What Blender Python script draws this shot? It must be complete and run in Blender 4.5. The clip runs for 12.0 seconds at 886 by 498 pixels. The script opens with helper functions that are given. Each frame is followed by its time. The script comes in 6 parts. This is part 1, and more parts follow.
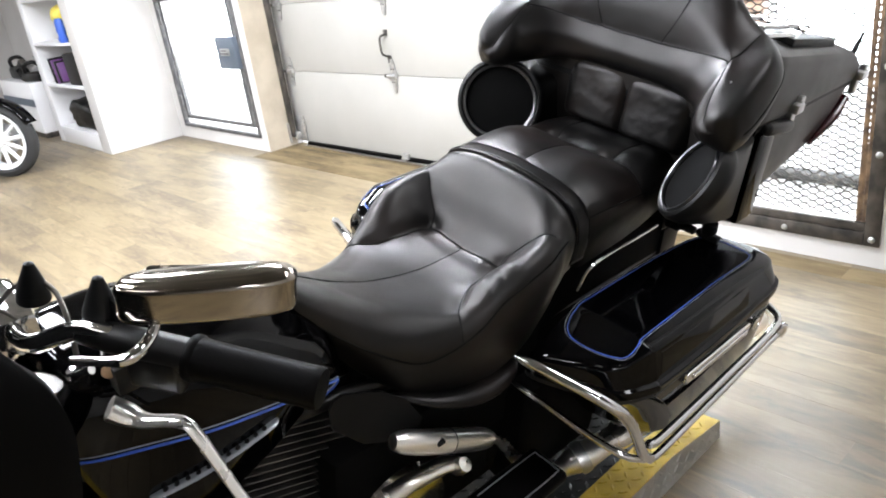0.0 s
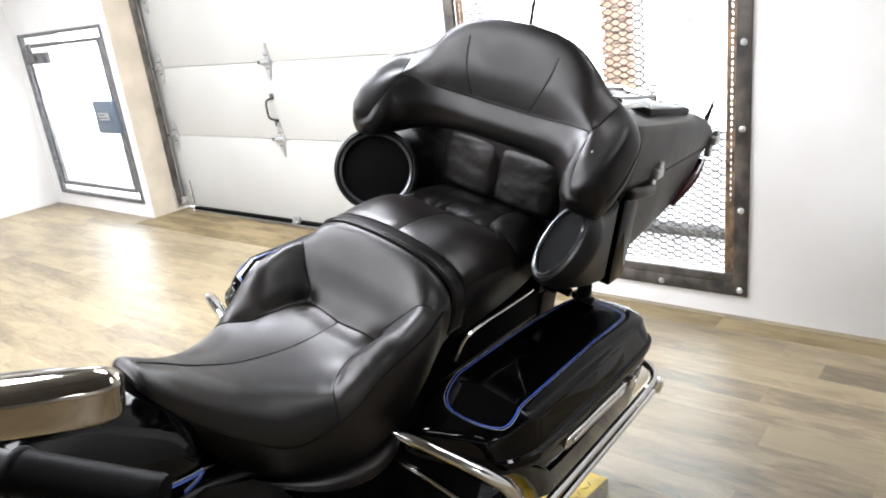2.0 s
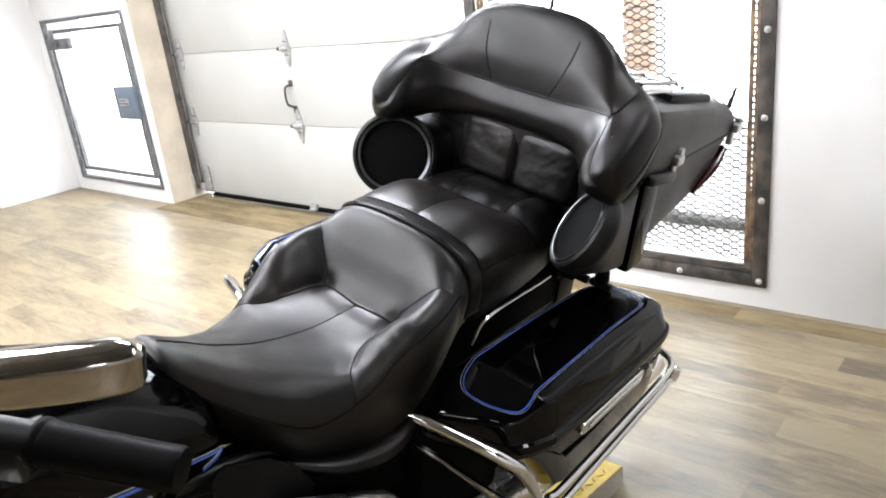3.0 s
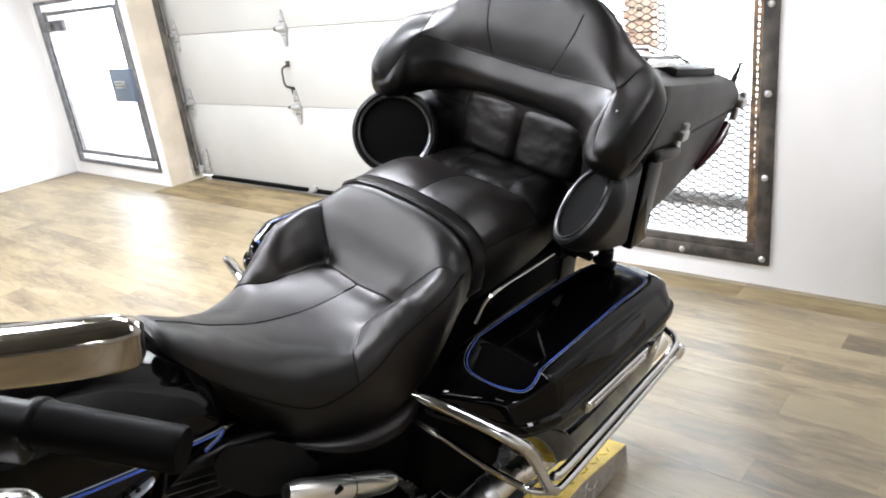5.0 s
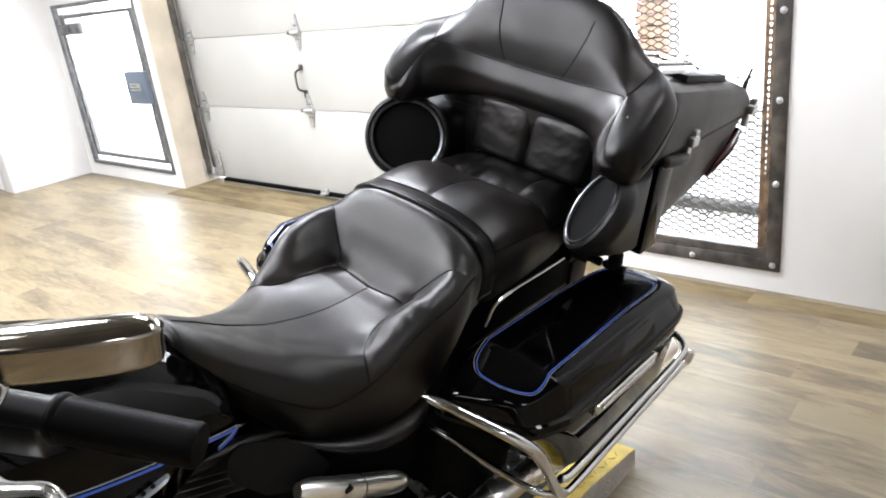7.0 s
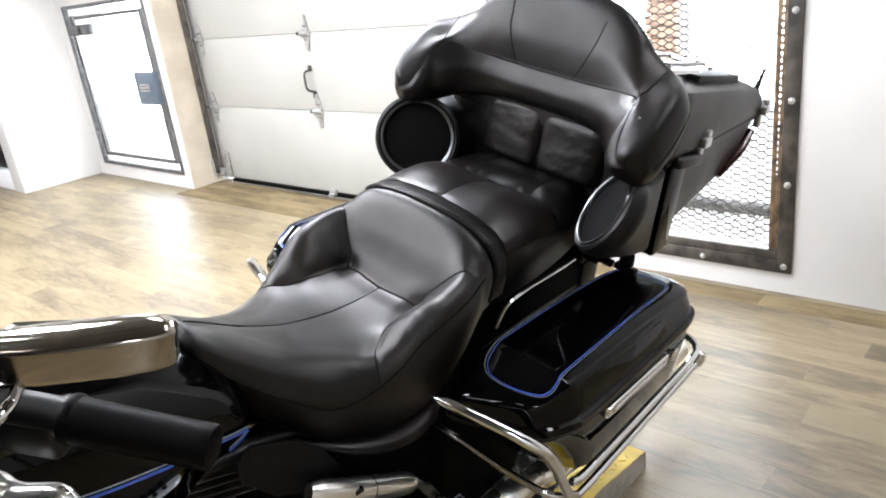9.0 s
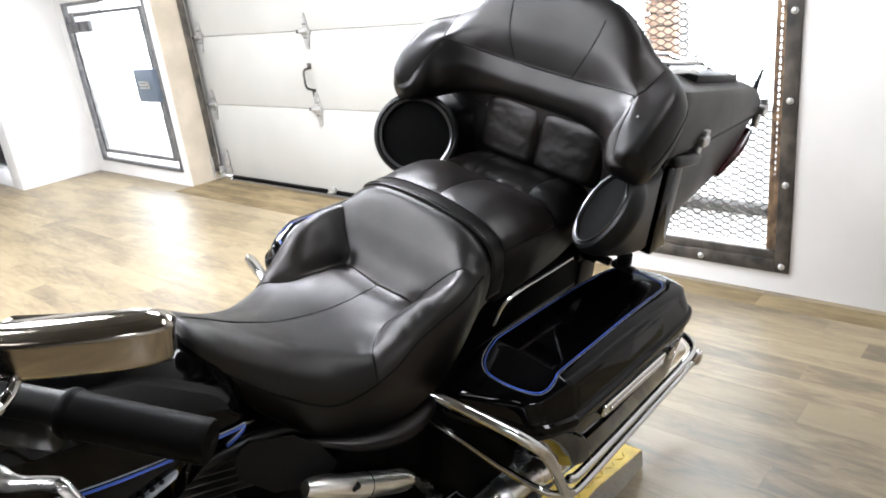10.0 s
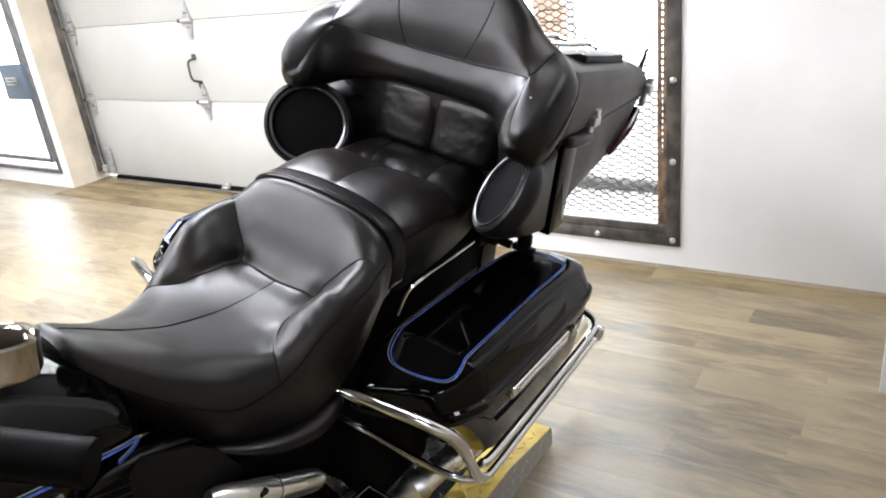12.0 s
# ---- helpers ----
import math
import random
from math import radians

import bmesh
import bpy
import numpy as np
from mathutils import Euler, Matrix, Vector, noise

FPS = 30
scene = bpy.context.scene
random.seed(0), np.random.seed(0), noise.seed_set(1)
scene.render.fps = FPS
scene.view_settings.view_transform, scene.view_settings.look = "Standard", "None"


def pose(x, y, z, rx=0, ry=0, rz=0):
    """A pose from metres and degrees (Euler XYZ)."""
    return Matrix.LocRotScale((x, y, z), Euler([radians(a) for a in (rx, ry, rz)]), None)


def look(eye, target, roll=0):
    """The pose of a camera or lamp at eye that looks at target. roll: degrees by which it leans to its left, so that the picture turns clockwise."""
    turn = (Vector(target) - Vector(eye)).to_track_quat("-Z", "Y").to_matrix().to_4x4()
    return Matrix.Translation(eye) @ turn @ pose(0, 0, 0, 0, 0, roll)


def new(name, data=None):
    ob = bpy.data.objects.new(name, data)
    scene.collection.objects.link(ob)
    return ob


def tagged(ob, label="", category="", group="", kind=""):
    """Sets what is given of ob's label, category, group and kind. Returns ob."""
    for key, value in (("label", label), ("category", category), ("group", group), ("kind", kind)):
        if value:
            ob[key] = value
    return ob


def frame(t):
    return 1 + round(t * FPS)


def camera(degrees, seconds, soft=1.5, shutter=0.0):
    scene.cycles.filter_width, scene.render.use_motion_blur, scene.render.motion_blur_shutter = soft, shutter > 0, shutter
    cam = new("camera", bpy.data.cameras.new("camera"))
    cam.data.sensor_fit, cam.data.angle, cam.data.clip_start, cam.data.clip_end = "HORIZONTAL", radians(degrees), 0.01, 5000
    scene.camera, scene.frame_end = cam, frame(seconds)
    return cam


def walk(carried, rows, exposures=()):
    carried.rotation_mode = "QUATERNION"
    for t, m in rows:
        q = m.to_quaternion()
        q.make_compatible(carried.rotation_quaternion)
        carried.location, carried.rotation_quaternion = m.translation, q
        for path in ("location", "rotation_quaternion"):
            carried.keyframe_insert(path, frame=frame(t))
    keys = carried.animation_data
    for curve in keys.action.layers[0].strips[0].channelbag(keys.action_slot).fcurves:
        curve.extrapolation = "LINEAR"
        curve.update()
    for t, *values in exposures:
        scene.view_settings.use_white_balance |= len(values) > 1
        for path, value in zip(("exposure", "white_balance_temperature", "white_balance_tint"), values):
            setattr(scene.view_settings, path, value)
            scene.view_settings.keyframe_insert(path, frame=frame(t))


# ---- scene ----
cam = camera(61.9, 12.0, soft=1.9)
PATH = [
    (0, (-0.027, -0.061, 1.449), (-1.421, 1.156, 0.69), -7.9),
    (0.5, (-0.024, -0.026, 1.454), (-1.327, 1.308, 0.731), -8.2),
    (1, (-0.01, -0.011, 1.47), (-1.267, 1.401, 0.818), -7.8),
    (1.5, (0.002, -0.005, 1.477), (-1.229, 1.438, 0.844), -7.4),
    (2, (-0.003, 0.001, 1.466), (-1.225, 1.445, 0.816), -6.9),
    (2.5, (-0.005, -0.008, 1.457), (-1.265, 1.402, 0.803), -6.2),
    (3, (-0.005, -0.005, 1.454), (-1.257, 1.403, 0.784), -6.7),
    (3.2, (-0.002, -0.005, 1.455), (-1.25, 1.411, 0.794), -6.8),
    (5, (-0.022, 0.003, 1.438), (-1.266, 1.396, 0.724), -7.2),
    (5.5, (-0.026, 0.0, 1.441), (-1.278, 1.39, 0.734), -6.8),
    (6, (-0.02, -0.003, 1.449), (-1.27, 1.402, 0.766), -6.8),
    (6.5, (-0.011, -0.008, 1.45), (-1.271, 1.387, 0.769), -6.8),
    (7, (-0.012, -0.01, 1.444), (-1.279, 1.369, 0.742), -7.0),
    (9, (-0.021, -0.011, 1.444), (-1.303, 1.355, 0.746), -7.1),
    (9.5, (-0.02, -0.009, 1.443), (-1.295, 1.367, 0.748), -7.2),
    (10, (-0.017, -0.013, 1.442), (-1.297, 1.355, 0.741), -6.8),
    (10.5, (-0.016, -0.007, 1.438), (-1.271, 1.38, 0.73), -6.9),
    (11, (-0.012, -0.022, 1.439), (-1.254, 1.377, 0.73), -7.1),
    (11.5, (-0.013, -0.056, 1.425), (-1.039, 1.474, 0.645), -4.4),
    (11.7, (-0.023, -0.046, 1.418), (-0.971, 1.514, 0.601), -2.0),
    (12, (-0.03, 0.014, 1.428), (-1.099, 1.525, 0.671), -7.0),
]
walk(cam, [(t, look(eye, target, roll)) for t, eye, target, roll in PATH])

# ---- light ----
world = bpy.data.worlds.new("world")
scene.world = world
world.use_nodes = True
wn = world.node_tree
sky = wn.nodes.new("ShaderNodeTexSky")
sky.sky_type, sky.sun_disc = "NISHITA", False
sky.sun_elevation, sky.sun_rotation = radians(40), radians(200)
wn.nodes["Background"].inputs[1].default_value = 0.12
wn.links.new(sky.outputs[0], wn.nodes["Background"].inputs[0])


def area_lamp(name, place, target, sx, sy, power, colour):
    lamp = bpy.data.lights.new(name, "AREA")
    lamp.shape, lamp.size, lamp.size_y, lamp.energy, lamp.color = "RECTANGLE", sx, sy, power, colour
    ob = new(name, lamp)
    ob.matrix_world = look(place, target)
    return ob


CEILING = 3.0
DAY = (0.95, 0.98, 1.0)
LED = (0.872, 0.908, 1.0)
# daylight in the upper part of the tall window
area_lamp("window_daylight", (-1.62, 3.30, 2.1), (-1.9, 0, 0.3), 1.2, 0.7, 72, DAY)
# daylight in the opening of the glazed steel door
area_lamp("door_daylight", (-6.5, 3.3, 1.2), (-6.0, 0, 0.4), 0.95, 1.5, 14, DAY)
# strip lights under the ceiling, unseen; most are added for sheen on the leather
STRIPS = [(0.25, 1.75, 28), (2.8, -1.9, 80), (-2.6, 1.95, 180), (-4.5, 1.5, 120), (-2.9, 0.3, 100), (-6.0, 0.8, 75), (-2.7, -2.3, 170), (-3.9, -3.7, 60), (-2.0, -0.7, 90), (-3.8, -1.2, 70), (-5.8, -1.5, 70), (-0.6, -1.9, 6), (-8.4, -0.4, 75), (-11.4, -1.5, 105), (-11.4, -5.0, 105), (-9.0, -7.6, 100), (-6.2, -7.6, 100)]
for sx_, sy_, power in STRIPS:
    area_lamp("strip_lamp", (sx_, sy_, CEILING - 0.12), (sx_, sy_, 0), 1.3, 0.3, power * 0.87, LED)

# ---- materials ----


def mat(name, colour=(0.8, 0.8, 0.8), rough=0.5, metal=0.0, coat=0.0, spec=0.5):
    m = bpy.data.materials.new(name)
    m.use_nodes = True
    b = m.node_tree.nodes["Principled BSDF"]
    b.inputs["Base Color"].default_value = (*colour, 1)
    b.inputs["Roughness"].default_value = rough
    b.inputs["Metallic"].default_value = metal
    b.inputs["Coat Weight"].default_value = coat
    b.inputs["Coat Roughness"].default_value = 0.03
    b.inputs["Specular IOR Level"].default_value = spec
    return m


def node(m, kind, **settings):
    n = m.node_tree.nodes.new(kind)
    for key, value in settings.items():
        n.inputs[key.replace("_", " ")].default_value = value
    return n


def wire(m, a, b):
    m.node_tree.links.new(a, b)


def bsdf(m):
    return m.node_tree.nodes["Principled BSDF"]


def coords(m, scale=(1, 1, 1)):
    tc = node(m, "ShaderNodeTexCoord")
    mp = node(m, "ShaderNodeMapping", Scale=scale)
    wire(m, tc.outputs["Object"], mp.inputs["Vector"])
    return mp.outputs[0]


def vary(m, colour_a, colour_b, scale, detail=4.0, low=0.35, high=0.65, vec=None):
    """Mottles the base colour between two colours."""
    n = node(m, "ShaderNodeTexNoise", Scale=scale, Detail=detail)
    wire(m, vec or coords(m), n.inputs["Vector"])
    r = node(m, "ShaderNodeValToRGB")
    r.color_ramp.elements[0].position, r.color_ramp.elements[1].position = low, high
    r.color_ramp.elements[0].color, r.color_ramp.elements[1].color = (*colour_a, 1), (*colour_b, 1)
    wire(m, n.outputs["Fac"], r.inputs[0])
    wire(m, r.outputs[0], bsdf(m).inputs["Base Color"])
    return r


def rough_vary(m, low, high, scale, vec=None):
    n = node(m, "ShaderNodeTexNoise", Scale=scale, Detail=5.0)
    wire(m, vec or coords(m), n.inputs["Vector"])
    r = node(m, "ShaderNodeMapRange", To_Min=low, To_Max=high)
    r.inputs["From Min"].default_value, r.inputs["From Max"].default_value = 0.3, 0.7
    wire(m, n.outputs["Fac"], r.inputs["Value"])
    wire(m, r.outputs[0], bsdf(m).inputs["Roughness"])


def relief(m, layers, vec=None):
    """Adds fine relief: layers of (noise scale, distance in metres, strength)."""
    last = None
    v = vec or coords(m)
    for scale, distance, strength in layers:
        n = node(m, "ShaderNodeTexNoise", Scale=scale, Detail=3.0)
        wire(m, v, n.inputs["Vector"])
        b = node(m, "ShaderNodeBump", Strength=strength, Distance=distance)
        wire(m, n.outputs["Fac"], b.inputs["Height"])
        if last:
            wire(m, last, b.inputs["Normal"])
        last = b.outputs[0]
    wire(m, last, bsdf(m).inputs["Normal"])


def leather(name, colour_a, colour_b, low, high, gloss):
    m = mat(name, colour_a, 0.4, spec=gloss)
    bsdf(m).inputs["Specular Tint"].default_value = (1.0, 0.97, 0.945, 1)
    vary(m, colour_a, colour_b, 5.0, low=0.45, high=0.72)
    rough_vary(m, low, high, 9.0)
    # pebbled grain over slow puckers
    v = coords(m)
    g = node(m, "ShaderNodeTexVoronoi", Scale=520.0)
    wire(m, v, g.inputs["Vector"])
    b1 = node(m, "ShaderNodeBump", Strength=0.18, Distance=0.0006)
    wire(m, g.outputs["Distance"], b1.inputs["Height"])
    n = node(m, "ShaderNodeTexNoise", Scale=16.0, Detail=2.0)
    wire(m, v, n.inputs["Vector"])
    b2 = node(m, "ShaderNodeBump", Strength=0.13, Distance=0.004)
    wire(m, n.outputs["Fac"], b2.inputs["Height"])
    wire(m, b1.outputs[0], b2.inputs["Normal"])
    wire(m, b2.outputs[0], bsdf(m).inputs["Normal"])
    return m


LEATHER = leather("black_leather", (0.0015, 0.0014, 0.0014), (0.009, 0.006, 0.005), 0.3, 0.42, 0.28)
# copy of LEATHER; more gloss and brown put the seat's brighter sheen into it
SEAT_LEATHER = leather("brighter_seat_leather", (0.0015, 0.0014, 0.0014), (0.012, 0.0078, 0.0062), 0.34, 0.46, 0.38)
THREAD = mat("seam_thread", (0.002, 0.002, 0.002), 0.8, spec=0.15)
PAINT = mat("black_gloss_paint", (0.0008, 0.0008, 0.001), 0.05, 0, 0.0, 0.2)
SATIN = mat("black_satin_paint", (0.004, 0.0038, 0.0036), 0.34, 0, 0.0, 0.3)
rough_vary(SATIN, 0.3, 0.4, 14.0)
TRUNKP = mat("black_trunk_paint", (0.013, 0.0112, 0.0102), 0.36, 0, 0.0, 0.42)
rough_vary(TRUNKP, 0.3, 0.42, 9.0)
BLUE = mat("blue_stripe_paint", (0.035, 0.1, 0.48), 0.3, 0, 0.4)
SILVER = mat("silver_stripe_paint", (0.35, 0.37, 0.4), 0.3, 0.6)
CHROME = mat("chrome", (0.7, 0.695, 0.69), 0.07, 1.0)
rough_vary(CHROME, 0.05, 0.14, 25.0)
# chrome with the dim brown reflection of the floor put into its colour
SHELL = mat("dim_brown_chrome", (0.33, 0.30, 0.26), 0.1, 1.0)
rough_vary(SHELL, 0.07, 0.16, 25.0)
POLISH = mat("polished_alloy", (0.96, 0.94, 0.9), 0.4, 1.0)
rough_vary(POLISH, 0.24, 0.34, 9.0)
RINGMETAL = mat("dark_satin_metal", (0.2, 0.2, 0.2), 0.3, 1.0)
# black without gloss; deep shade between the parts is put into it
MATT = mat("matt_black", (0.0012, 0.0012, 0.0012), 0.75, spec=0.08)
GATEST = mat("grey_gate_steel", (0.13, 0.13, 0.135), 0.5, 0.5)
vary(GATEST, (0.09, 0.09, 0.095), (0.18, 0.175, 0.17), 14.0)
ALU = mat("brushed_aluminium", (0.6, 0.6, 0.6), 0.32, 1.0)
PLASTIC = mat("black_plastic", (0.003, 0.003, 0.003), 0.45, spec=0.25)
relief(PLASTIC, [(900, 0.0004, 0.2)])
RUBBER = mat("black_rubber", (0.002, 0.0018, 0.0018), 0.5, spec=0.05)
relief(RUBBER, [(300, 0.0006, 0.3)])
CLOTH = mat("speaker_cloth", (0.0018, 0.0018, 0.0018), 0.8, spec=0.08)
relief(CLOTH, [(1500, 0.0006, 0.6)])
GREY = mat("grey_heat_shield", (0.0048, 0.0048, 0.005), 0.55, spec=0.16)
RED = mat("red_reflector", (0.035, 0.003, 0.003), 0.2, 0, 0.3)
AMBER = mat("amber_lens", (0.5, 0.33, 0.19), 0.25, 0, 0.8)
STEEL = mat("dark_steel", (0.09, 0.085, 0.08), 0.5, 0.7)
vary(STEEL, (0.05, 0.048, 0.046), (0.14, 0.125, 0.11), 11.0)
RUST = mat("rusty_steel", (0.2, 0.13, 0.08), 0.6, 0.5)
vary(RUST, (0.09, 0.065, 0.05), (0.3, 0.2, 0.12), 22.0)
ZINC = mat("galvanised_steel", (0.55, 0.55, 0.53), 0.42, 0.8)
vary(ZINC, (0.42, 0.42, 0.41), (0.62, 0.62, 0.6), 40.0)
WALL = mat("white_wall_paint", (0.82, 0.8, 0.76), 0.6)
vary(WALL, (0.575, 0.56, 0.538), (0.645, 0.632, 0.61), 1.4)
relief(WALL, [(160, 0.0008, 0.25), (4, 0.01, 0.12)])
DOORP = mat("cream_door_paint", (0.78, 0.75, 0.68), 0.45)
vary(DOORP, (0.365, 0.357, 0.326), (0.405, 0.397, 0.367), 1.6)
relief(DOORP, [(60, 0.001, 0.12)])
CEIL = mat("grey_ceiling_paint", (0.35, 0.35, 0.35), 0.8)
vary(CEIL, (0.10, 0.098, 0.094), (0.15, 0.147, 0.14), 1.5)
DARKWALL = mat("dark_grey_wall_paint", (0.10, 0.10, 0.105), 0.7)
vary(DARKWALL, (0.07, 0.07, 0.072), (0.11, 0.11, 0.11), 1.5)
GLASS = mat("clear_glass", (1, 1, 1), 0.0)
bsdf(GLASS).inputs["Transmission Weight"].default_value = 1.0
GLASS_DARK = mat("mirror_glass", (0.9, 0.9, 0.9), 0.02, 1.0)
BRICK = mat("orange_brick", (0.45, 0.24, 0.15), 0.8)
vary(BRICK, (0.5, 0.30, 0.21), (0.62, 0.42, 0.32), 20.0)
PAVE = mat("pale_concrete", (0.5, 0.49, 0.47), 0.8)
vary(PAVE, (0.42, 0.41, 0.39), (0.56, 0.55, 0.53), 3.0)
DARKSTONE = mat("dark_concrete", (0.11, 0.11, 0.112), 0.8)
vary(DARKSTONE, (0.03, 0.03, 0.032), (0.075, 0.073, 0.07), 12.0)
YELLOW = mat("yellow_plate_paint", (0.62, 0.43, 0.03), 0.4, 0.2)
vary(YELLOW, (0.5, 0.34, 0.03), (0.68, 0.48, 0.05), 18.0)
BLACKP = mat("black_plate_paint", (0.006, 0.006, 0.007), 0.3, 0.0)
TYRE = mat("tyre_rubber", (0.025, 0.025, 0.025), 0.75)
relief(TYRE, [(120, 0.001, 0.3)])
TAN = mat("tan_jamb_paint", (0.52, 0.45, 0.35), 0.6)
vary(TAN, (0.46, 0.40, 0.31), (0.56, 0.49, 0.385), 5.0)
WHITE = mat("white_enamel", (0.82, 0.82, 0.82), 0.35, 0, 0.3)
PURPLE = mat("purple_card", (0.12, 0.04, 0.16), 0.5)
YPLAST = mat("yellow_plastic", (0.75, 0.62, 0.08), 0.4)
BPLAST = mat("blue_plastic", (0.04, 0.12, 0.55), 0.4)
LOCKBOX = mat("blue_grey_steel", (0.13, 0.16, 0.2), 0.45, 0.4)


def glow(name, colour, strength):
    m = bpy.data.materials.new(name)
    m.use_nodes = True
    nt = m.node_tree
    nt.nodes.remove(nt.nodes["Principled BSDF"])
    e = nt.nodes.new("ShaderNodeEmission")
    e.inputs[0].default_value, e.inputs[1].default_value = (*colour, 1), strength
    nt.links.new(e.outputs[0], nt.nodes["Material Output"].inputs[0])
    return m


DAYLIGHT = glow("bright_daylight", (0.86, 0.94, 1.0), 10.5)
TUBE_GLOW = glow("strip_light_diffuser", (1.0, 0.97, 0.93), 9.0)


def plank_material(name, smooth, dull, gloss, deep=1.0):
    m = mat(name, (0.4, 0.3, 0.17), smooth, spec=gloss)
    info = node(m, "ShaderNodeObjectInfo")
    geo = node(m, "ShaderNodeNewGeometry")
    rnd = node(m, "ShaderNodeMath")
    wire(m, info.outputs["Random"], rnd.inputs[0])
    wire(m, geo.outputs["Random Per Island"], rnd.inputs[1])
    far = node(m, "ShaderNodeMath")
    far.operation = "MULTIPLY"
    far.inputs[1].default_value = 37.0
    wire(m, rnd.outputs[0], far.inputs[0])
    tc = node(m, "ShaderNodeTexCoord")
    shift = node(m, "ShaderNodeVectorMath")
    wire(m, tc.outputs["Object"], shift.inputs[0])
    wire(m, far.outputs[0], shift.inputs[1])
    long = node(m, "ShaderNodeMapping", Scale=(2.0, 9.0, 1.0))
    wire(m, shift.outputs[0], long.inputs["Vector"])
    broad = node(m, "ShaderNodeMapping", Scale=(0.9, 3.5, 1.0))
    wire(m, shift.outputs[0], broad.inputs["Vector"])
    grain = node(m, "ShaderNodeTexNoise", Scale=2.9, Detail=8.0, Roughness=0.66, Distortion=1.0)
    wire(m, long.outputs[0], grain.inputs["Vector"])
    cloud = node(m, "ShaderNodeTexNoise", Scale=1.6, Detail=3.0)
    wire(m, broad.outputs[0], cloud.inputs["Vector"])
    r = node(m, "ShaderNodeValToRGB")
    cr_ = r.color_ramp
    cr_.elements[0].position, cr_.elements[0].color = 0.26, (0.098, 0.074, 0.044, 1)
    cr_.elements[1].position, cr_.elements[1].color = 0.72, (0.28, 0.222, 0.136, 1)
    mid = cr_.elements.new(0.5)
    mid.color = (0.185, 0.14, 0.08, 1)
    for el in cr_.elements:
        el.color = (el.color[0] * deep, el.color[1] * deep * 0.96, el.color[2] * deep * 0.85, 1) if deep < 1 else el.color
    add = node(m, "ShaderNodeMath")
    wire(m, grain.outputs["Fac"], add.inputs[0])
    half = node(m, "ShaderNodeMapRange", To_Min=-0.16, To_Max=0.16)
    half.inputs["From Min"].default_value, half.inputs["From Max"].default_value = 0.3, 0.7
    wire(m, cloud.outputs["Fac"], half.inputs["Value"])
    wire(m, half.outputs[0], add.inputs[1])
    tone = node(m, "ShaderNodeMath")
    wire(m, add.outputs[0], tone.inputs[0])
    frac = node(m, "ShaderNodeMath")
    frac.operation = "FRACT"
    wire(m, rnd.outputs[0], frac.inputs[0])
    each = node(m, "ShaderNodeMapRange", To_Min=-0.095, To_Max=0.095)
    wire(m, frac.outputs[0], each.inputs["Value"])
    wire(m, each.outputs[0], tone.inputs[1])
    wire(m, tone.outputs[0], r.inputs[0])
    grey = node(m, "ShaderNodeMix")
    grey.data_type = "RGBA"
    wire(m, r.outputs[0], grey.inputs[6])
    grey.inputs[7].default_value = (0.24, 0.188, 0.107, 1)
    gfac = node(m, "ShaderNodeMapRange", To_Min=0.0, To_Max=0.7)
    gfac.inputs["From Min"].default_value, gfac.inputs["From Max"].default_value = 0.45, 0.7
    wire(m, cloud.outputs["Fac"], gfac.inputs["Value"])
    wire(m, gfac.outputs[0], grey.inputs[0])
    wire(m, grey.outputs[2], bsdf(m).inputs["Base Color"])
    rr = node(m, "ShaderNodeMapRange", To_Min=smooth, To_Max=dull)
    wire(m, cloud.outputs["Fac"], rr.inputs["Value"])
    wire(m, rr.outputs[0], bsdf(m).inputs["Roughness"])
    bump = node(m, "ShaderNodeBump", Strength=0.08, Distance=0.0006)
    wire(m, grain.outputs["Fac"], bump.inputs["Height"])
    wire(m, bump.outputs[0], bsdf(m).inputs["Normal"])
    return m


PLANK = plank_material("wood_plank", 0.37, 0.48, 1.0)
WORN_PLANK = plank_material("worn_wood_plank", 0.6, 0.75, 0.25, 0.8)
JOINT = mat("dark_joint", (0.17, 0.13, 0.085), 0.7)

# ---- builders ----


def finish(name, bm, material, parent=None, label="", sharp=40):
    me = bpy.data.meshes.new(name)
    bmesh.ops.recalc_face_normals(bm, faces=bm.faces)
    bm.to_mesh(me)
    bm.free()
    me.materials.append(material)
    me.shade_smooth()
    me.set_sharp_from_angle(angle=radians(sharp))
    ob = new(name, me)
    if parent is not None:
        ob.parent = parent
    if label:
        ob["label"] = label
    return ob


def part(name, bm, material, parent, label="", sharp=40):
    return finish(name, bm, material, parent, label, sharp)


def thing(name, matrix, label, category, group="", kind=""):
    ob = new(name)
    ob.matrix_world = matrix
    ob.empty_display_size = 0.1
    return tagged(ob, label, category, group, kind)


def curve(points, n=8):
    """Catmull-Rom through the points, n steps a span."""
    p = np.array(points, float)
    p = np.vstack([2 * p[0] - p[1], p, 2 * p[-1] - p[-2]])
    out = []
    for i in range(1, len(p) - 2):
        for t in np.linspace(0, 1, n, endpoint=False):
            a, b, c, d = p[i - 1], p[i], p[i + 1], p[i + 2]
            out.append(0.5 * (2 * b + (c - a) * t + (2 * a - 5 * b + 4 * c - d) * t * t + (3 * b - a - 3 * c + d) * t ** 3))
    out.append(p[-2])
    return np.array(out)


